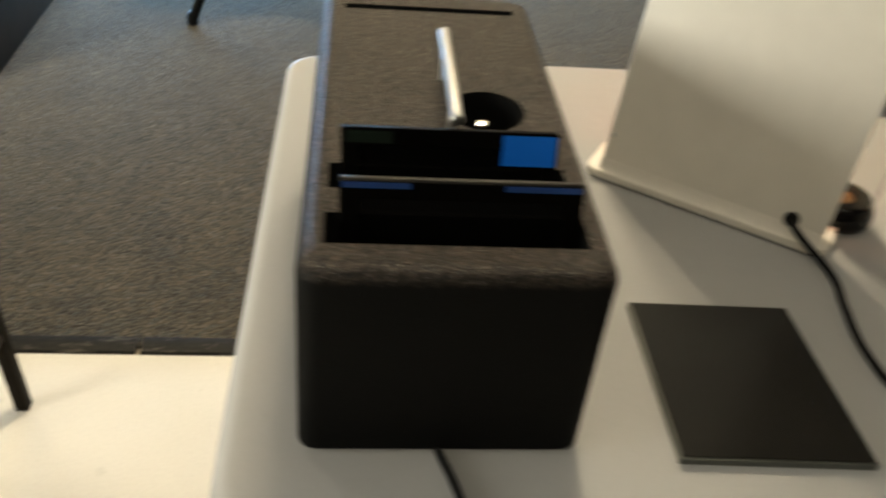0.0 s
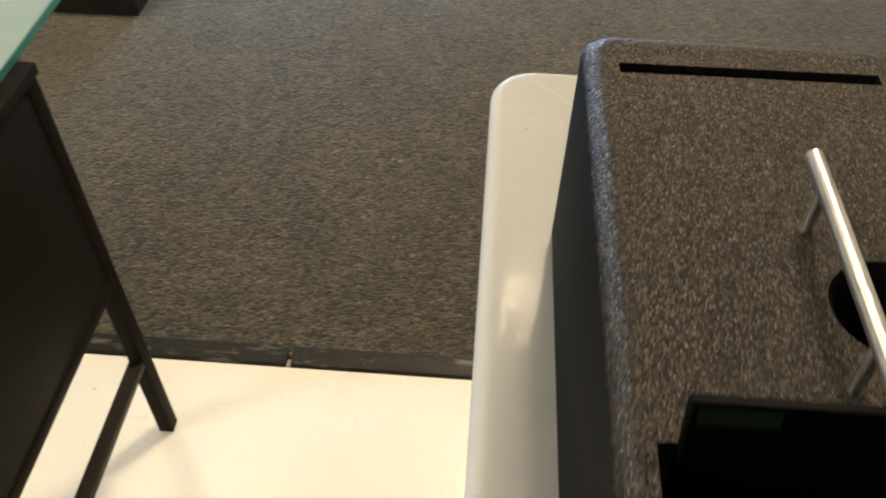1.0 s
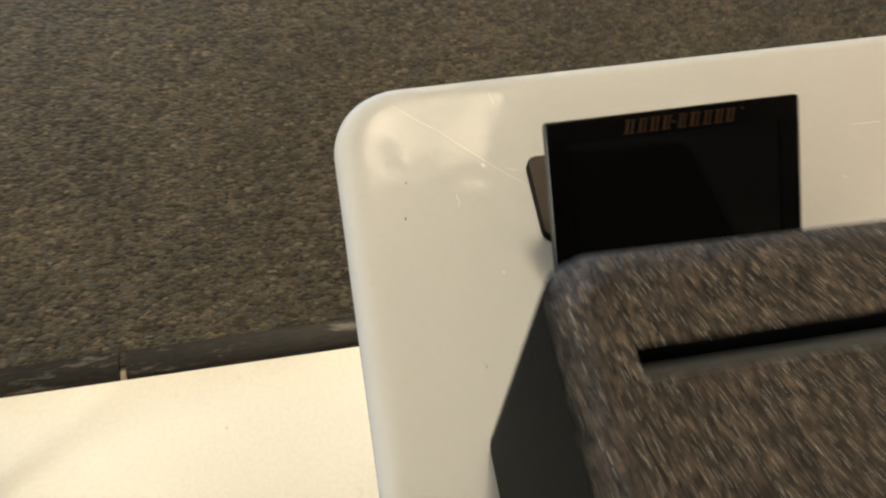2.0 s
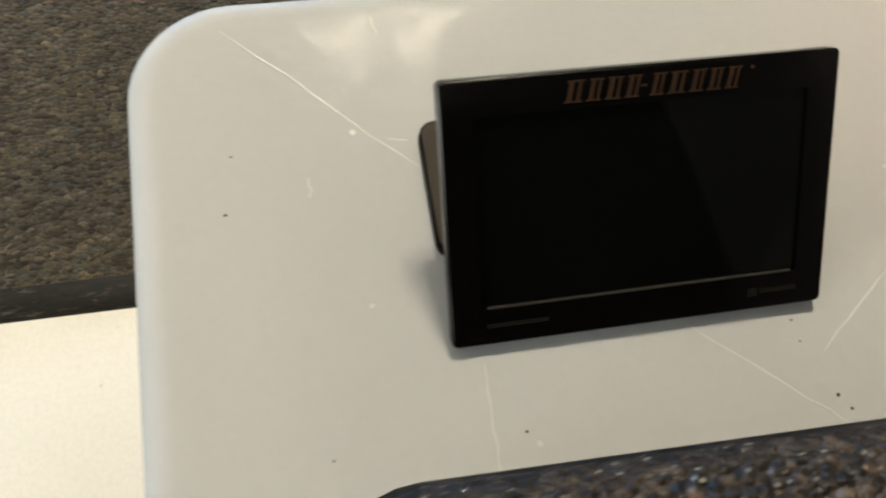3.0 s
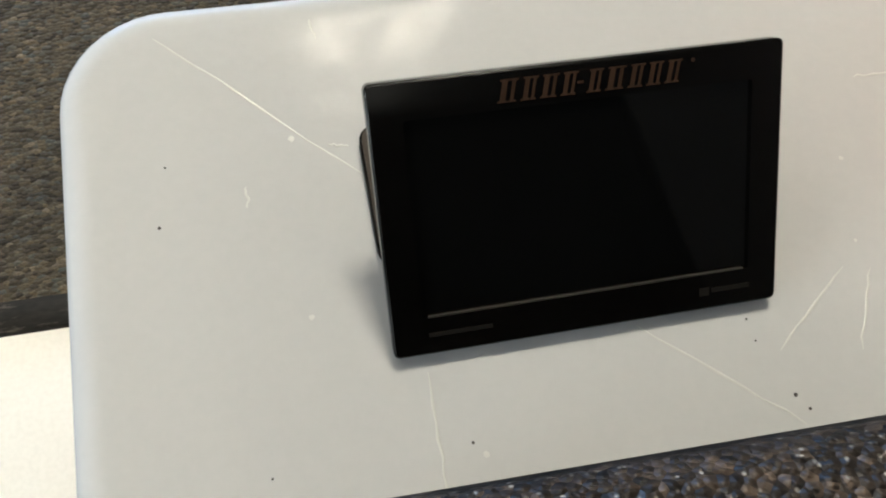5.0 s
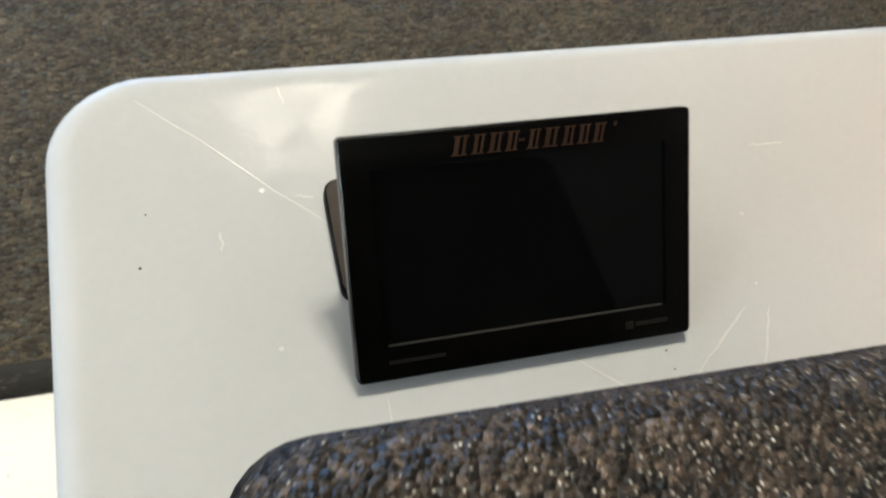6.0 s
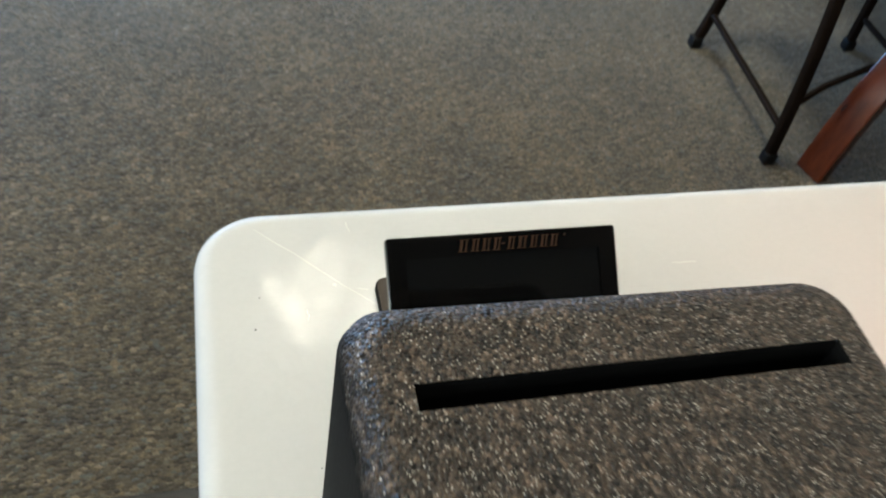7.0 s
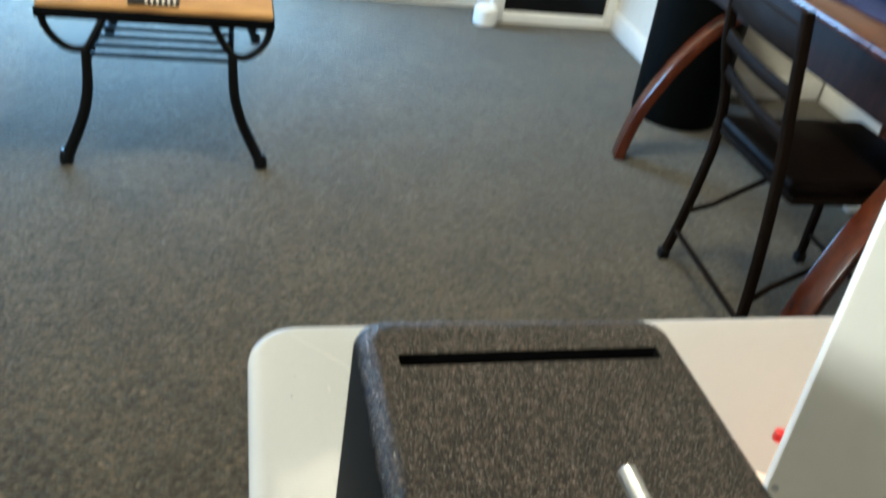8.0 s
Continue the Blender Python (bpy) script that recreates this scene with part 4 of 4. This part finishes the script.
def iron_table():
    t = thing("side_table", "side table with scrolled black iron legs and wood top", "side table")
    cx, y0, y1 = -0.215, 1.625, 2.62
    part("tabletop", box(cx - 0.296, cx + 0.296, y0 - 0.026, y1 + 0.026, 0.466, 0.482, 0.005), M["pine"], t, "golden wooden top")
    part("rim", box(cx - 0.300, cx + 0.300, y0 - 0.032, y1 + 0.032, 0.440, 0.4665, 0.003), M["slat"], t, "black iron rim under the top")
    for y in (y0, y1):
        for s in (-1, 1):
            leg = [(cx + s * x, y, z) for x, z in ((0.270, 0.006), (0.264, 0.03), (0.238, 0.09), (0.211, 0.16), (0.195, 0.23), (0.190, 0.30), (0.190, 0.352))]
            iron_leg = part("leg", sweep(smooth_line(leg, 5), circle(0.0142, 12), up=(0, 1, 0), scale=[1.25 - 0.35 * k / 30 for k in range(31)]), M["iron"], t, "curved black iron leg")
            part("foot", lathe([(0.013, 0.004), (0.020, 0.009), (0.019, 0.030), (0.012, 0.048)], 12, (cx + s * 0.269, y, 0)), M["iron"], iron_leg)
            scroll = [(cx + s * x, y, z) for x, z in ((0.290, 0.446), (0.283, 0.408), (0.256, 0.368), (0.220, 0.348), (0.186, 0.356), (0.163, 0.390), (0.146, 0.422), (0.126, 0.446))]
            part("scroll", sweep(smooth_line(scroll, 5), circle(0.0105, 10), up=(0, 1, 0)), M["iron"], t)
    for k in range(16):
        y = y0 + 0.005 + (y1 - y0 - 0.01) * k / 15
        part("shelf_slat", box(cx - 0.188, cx + 0.188, y - 0.010, y + 0.010, 0.330, 0.338, 0.002), M["slat"], t)
    for s in (-1, 1):
        part("shelf_rail", box(cx + s * 0.184 - 0.008, cx + s * 0.184 + 0.008, y0, y1, 0.318, 0.3305, 0.002), M["slat"], t)
    cloth = thing("striped_napkin", "folded striped cloth lying on the side table", "cloth")
    part("fold", box(cx - 0.075, cx + 0.055, y0 - 0.02, y0 + 0.16, 0.4825, 0.498, 0.006, 2), M["leather"], cloth)
    for k in range(6):
        x = cx - 0.030 + 0.014 * k
        part("stripe", box(x, x + 0.006, y0 - 0.0215, y0 + 0.15, 0.490, 0.4995, 0.001), M["stripe"], cloth)


iron_table()


def folding_chair():
    c = thing("folding_chair", "brown steel folding chair drawn up to wooden table", "chair")
    near = [(1.170, 0.741, 0.006), (1.164, 0.748, 0.15), (1.152, 0.755, 0.30), (1.128, 0.766, 0.50), (1.106, 0.782, 0.65), (1.082, 0.806, 0.84)]
    far = [(1.168, 1.155, 0.006), (1.196, 1.163, 0.14), (1.218, 1.168, 0.35), (1.204, 1.172, 0.50), (1.156, 1.168, 0.65), (1.118, 1.150, 0.84)]
    for line, inward in ((near, 1), (far, -1)):
        upright = part("upright", sweep(smooth_line(line, 5), rect(0.024, 0.022, 0.006), up=(0, 1, 0)), M["chair"], c)
        y = line[0][1] + 0.02 * inward
        front_leg = part("front_leg", sweep([(1.600, y, 0.006), (1.590, y, 0.20), (1.575, y, 0.420)], rect(0.022, 0.020, 0.005), up=(0, 1, 0)), M["chair"], c)
        part("side_brace", sweep([(line[1][0] + 0.005, y - 0.015 * inward, 0.165), (line[1][0] + 0.06, y, 0.195), (1.58, y, 0.39)], rect(0.014, 0.010, 0.003), up=(0, 1, 0)), M["chair"], c)
        part("foot_cap", box(line[0][0] - 0.014, line[0][0] + 0.014, line[0][1] - 0.014, line[0][1] + 0.014, 0.004, 0.034, 0.004), M["cable"], upright, "black rubber foot cap")
        part("foot_cap", box(1.586, 1.614, y - 0.014, y + 0.014, 0.004, 0.034, 0.004), M["cable"], front_leg, "black rubber foot cap")
    part("rear_stretcher", sweep([(1.168, 0.748, 0.095), (1.186, 1.158, 0.095)], circle(0.008, 10)), M["chair"], c)
    part("front_stretcher", sweep([(1.596, 0.765, 0.10), (1.596, 1.135, 0.10)], circle(0.008, 10)), M["chair"], c)
    part("seat", box(1.195, 1.610, 0.790, 1.140, 0.425, 0.462, 0.014, 3), M["vinylseat"], c, "dark padded vinyl seat")
    part("seat_frame", box(1.205, 1.600, 0.785, 1.145, 0.405, 0.4255, 0.004), M["chair"], c)
    for z, xa, ya, xb, yb, hh in ((0.575, 1.118, 0.773, 1.182, 1.170, 0.030), (0.665, 1.104, 0.784, 1.152, 1.167, 0.032), (0.770, 1.091, 0.797, 1.132, 1.157, 0.070)):
        line = [(xa + (xb - xa) * k / 4 - 0.014 * math.sin(math.pi * k / 4), ya + (yb - ya) * k / 4, z) for k in range(5)]
        part("back_slat", sweep(smooth_line(line, 4), rect(0.010, hh, 0.003)), M["chair"], c)


folding_chair()


def wooden_table():
    t = thing("wooden_table", "cherry wood pedestal table with sweeping curved legs", "table")
    cx, cy = 1.885, 1.228
    for fx, fy, dx, dy in ((1.263, 0.700, 0.54, 0.16), (1.263, 1.762, 0.54, -0.14), (2.337, 0.700, -0.54, 0.16), (2.337, 1.762, -0.54, -0.14)):
        d = Vector((dx, dy, 0))
        line = [Vector((fx, fy, 0.006)) + d * s + Vector((0, 0, z)) for s, z in ((0.0, 0.0), (0.02, 0.08), (0.06, 0.18), (0.13, 0.28), (0.22, 0.38), (0.36, 0.49), (0.58, 0.59), (0.85, 0.67))]
        across = d.cross(Vector((0, 0, 1))).normalized()
        part("curved_leg", sweep(smooth_line(line, 5), rect(0.034, 0.068, 0.004), up=across), M["cherry"], t, "glossy curved cherry leg")
    part("stretcher", box(1.80, 1.96, 0.80, 1.66, 0.62, 0.66, 0.006), M["cherry"], t)
    part("column", lathe([(0.07, 0.30), (0.09, 0.36), (0.09, 0.60), (0.12, 0.69)], 20, (cx, cy, 0)), M["cherry"], t)
    x0, x1, ya, yb = 1.345, 2.405, 0.62, 1.84
    part("apron", outline_slab(round_rect(x0 + 0.045, x1 - 0.045, ya + 0.045, yb - 0.045, 0.06, 5), 0.590, 0.722), M["shadedcherry"], t, "deep apron coloured dark for the shade under the top")
    top = bmesh.new()
    rows = [[top.verts.new((x, y, z)) for x, y in round_rect(x0 + i, x1 - i, ya + i, yb - i, 0.09 - i, 6)] for i, z in ((0.014, 0.722), (0.003, 0.727), (0.0, 0.738), (0.004, 0.748), (0.012, 0.752))]
    for lo, hi in zip(rows, rows[1:]):
        for k in range(len(lo)):
            top.faces.new((lo[k], lo[(k + 1) % len(lo)], hi[(k + 1) % len(lo)], hi[k]))
    top.faces.new(rows[0][::-1])
    top.faces.new(rows[-1])
    part("tabletop", top, M["cherry"], t, "polished cherry top with rounded corners")
    cl = thing("blue_cloth", "dark blue cloth spread over the wooden table", "cloth")
    bm = bmesh.new()
    rings = []
    for f, z in ((1.0, 0.7525), (1.004, 0.756), (0.995, 0.7585), (0.90, 0.760), (0.5, 0.7605), (0.2, 0.760)):
        rings.append([])
        for k in range(72):
            a = 2 * math.pi * k / 72
            r = (0.450 + 0.012 * math.sin(5 * a + 1.0) + 0.006 * math.sin(13 * a)) * f
            lift = 0.004 * (1 + math.sin(9 * a + 6 * f)) if 0.3 < f < 0.99 else 0.0
            rings[-1].append(bm.verts.new((cx + r * math.cos(a), cy + r * math.sin(a), z + lift)))
    for p, q in zip(rings, rings[1:]):
        for k in range(72):
            bm.faces.new((p[k], p[(k + 1) % 72], q[(k + 1) % 72], q[k]))
    bm.faces.new(rings[0][::-1])
    bm.faces.new(rings[-1])
    part("cloth_sheet", bm, M["navy"], cl)
    part("fold", box(1.55, 1.80, 1.00, 1.28, 0.7695, 0.786, 0.008, 3), M["navy"], cl)


wooden_table()


def waste_bin():
    at = (1.630, 2.12, 0)
    b = thing("waste_bin", "tall dark waste bin standing on the carpet", "bin", at=(at[0], at[1], 0))
    part("body", lathe([(0.150, 0.004), (0.160, 0.012), (0.166, 0.30), (0.172, 0.56), (0.177, 0.575), (0.168, 0.575), (0.158, 0.30), (0.14, 0.02)], 36, at), M["bin"], b)
    part("rim", lathe([(0.173, 0.560), (0.180, 0.566), (0.180, 0.582), (0.172, 0.586)], 36, at), M["bin"], b)


waste_bin()


def paper_bag():
    bm = bmesh.new()
    bmesh.ops.create_icosphere(bm, subdivisions=3, radius=0.09)
    for v in bm.verts:
        n = noise.noise(v.co * 22) * 0.22 + noise.noise(v.co * 60) * 0.08
        v.co = Vector((2.01 + v.co.x * (1 + n), 1.44 + v.co.y * (1.1 + n), max(0.0045, 0.06 + v.co.z * (0.75 + n))))
    solid("plastic_bag", bm, M["white"], "crumpled white bag on the carpet under the table", "bag", smooth=False)


paper_bag()


def far_corner():
    d = thing("door_1", "white framed dark glass panel by the floor", "door", kind="structure")
    x0, x1, y = 1.115, 1.725, 3.04
    for a in ((x0, x0 + 0.06, 0.004, 2.05), (x1 - 0.05, x1, 0.004, 2.05), (x0 + 0.06, x1 - 0.05, 0.004, 0.056), (x0 + 0.06, x1 - 0.05, 1.99, 2.05)):
        part("frame", box(a[0], a[1], y, y + 0.06, a[2], a[3], 0.005), M["white"], d)
    part("pane", box(x0 + 0.06, x1 - 0.05, y + 0.025, y + 0.035, 0.056, 1.99), M["darkpane"], d, smooth=False)
    solid("wall_alcove", box(x0 - 0.02, x1 + 0.10, y + 0.06, Y1, 0.0, H), M["wall"], "cream wall behind the framed panel", "wall", kind="structure", smooth=False)
    solid("baseboard", box(X1 - 0.015, X1, STRIP + 0.06, 2.31, 0.004, 0.10, 0.003), M["white"], "white painted baseboard on the side wall", "baseboard", kind="structure")
    solid("wall_return", box(1.725, X1, 2.33, y + 0.06, 0.0, H), M["wall"], "short cream return wall", "wall", kind="structure", smooth=False)
    solid("baseboard", box(1.725, X1 - 0.02, 2.315, 2.33, 0.004, 0.10, 0.003), M["white"], "white painted baseboard behind the bin", "baseboard", kind="structure")
    solid("baseboard", box(1.710, 1.725, 2.32, y, 0.004, 0.10, 0.003), M["white"], "white painted baseboard on the return wall", "baseboard", kind="structure")
    w = lathe([(0.05, 0.004), (0.055, 0.01), (0.055, 0.075), (0.045, 0.085)], 20, (1.085, 3.02, 0))
    solid("door_stop", w, M["white"], "rounded white block on the carpet by the frame", "block")


far_corner()
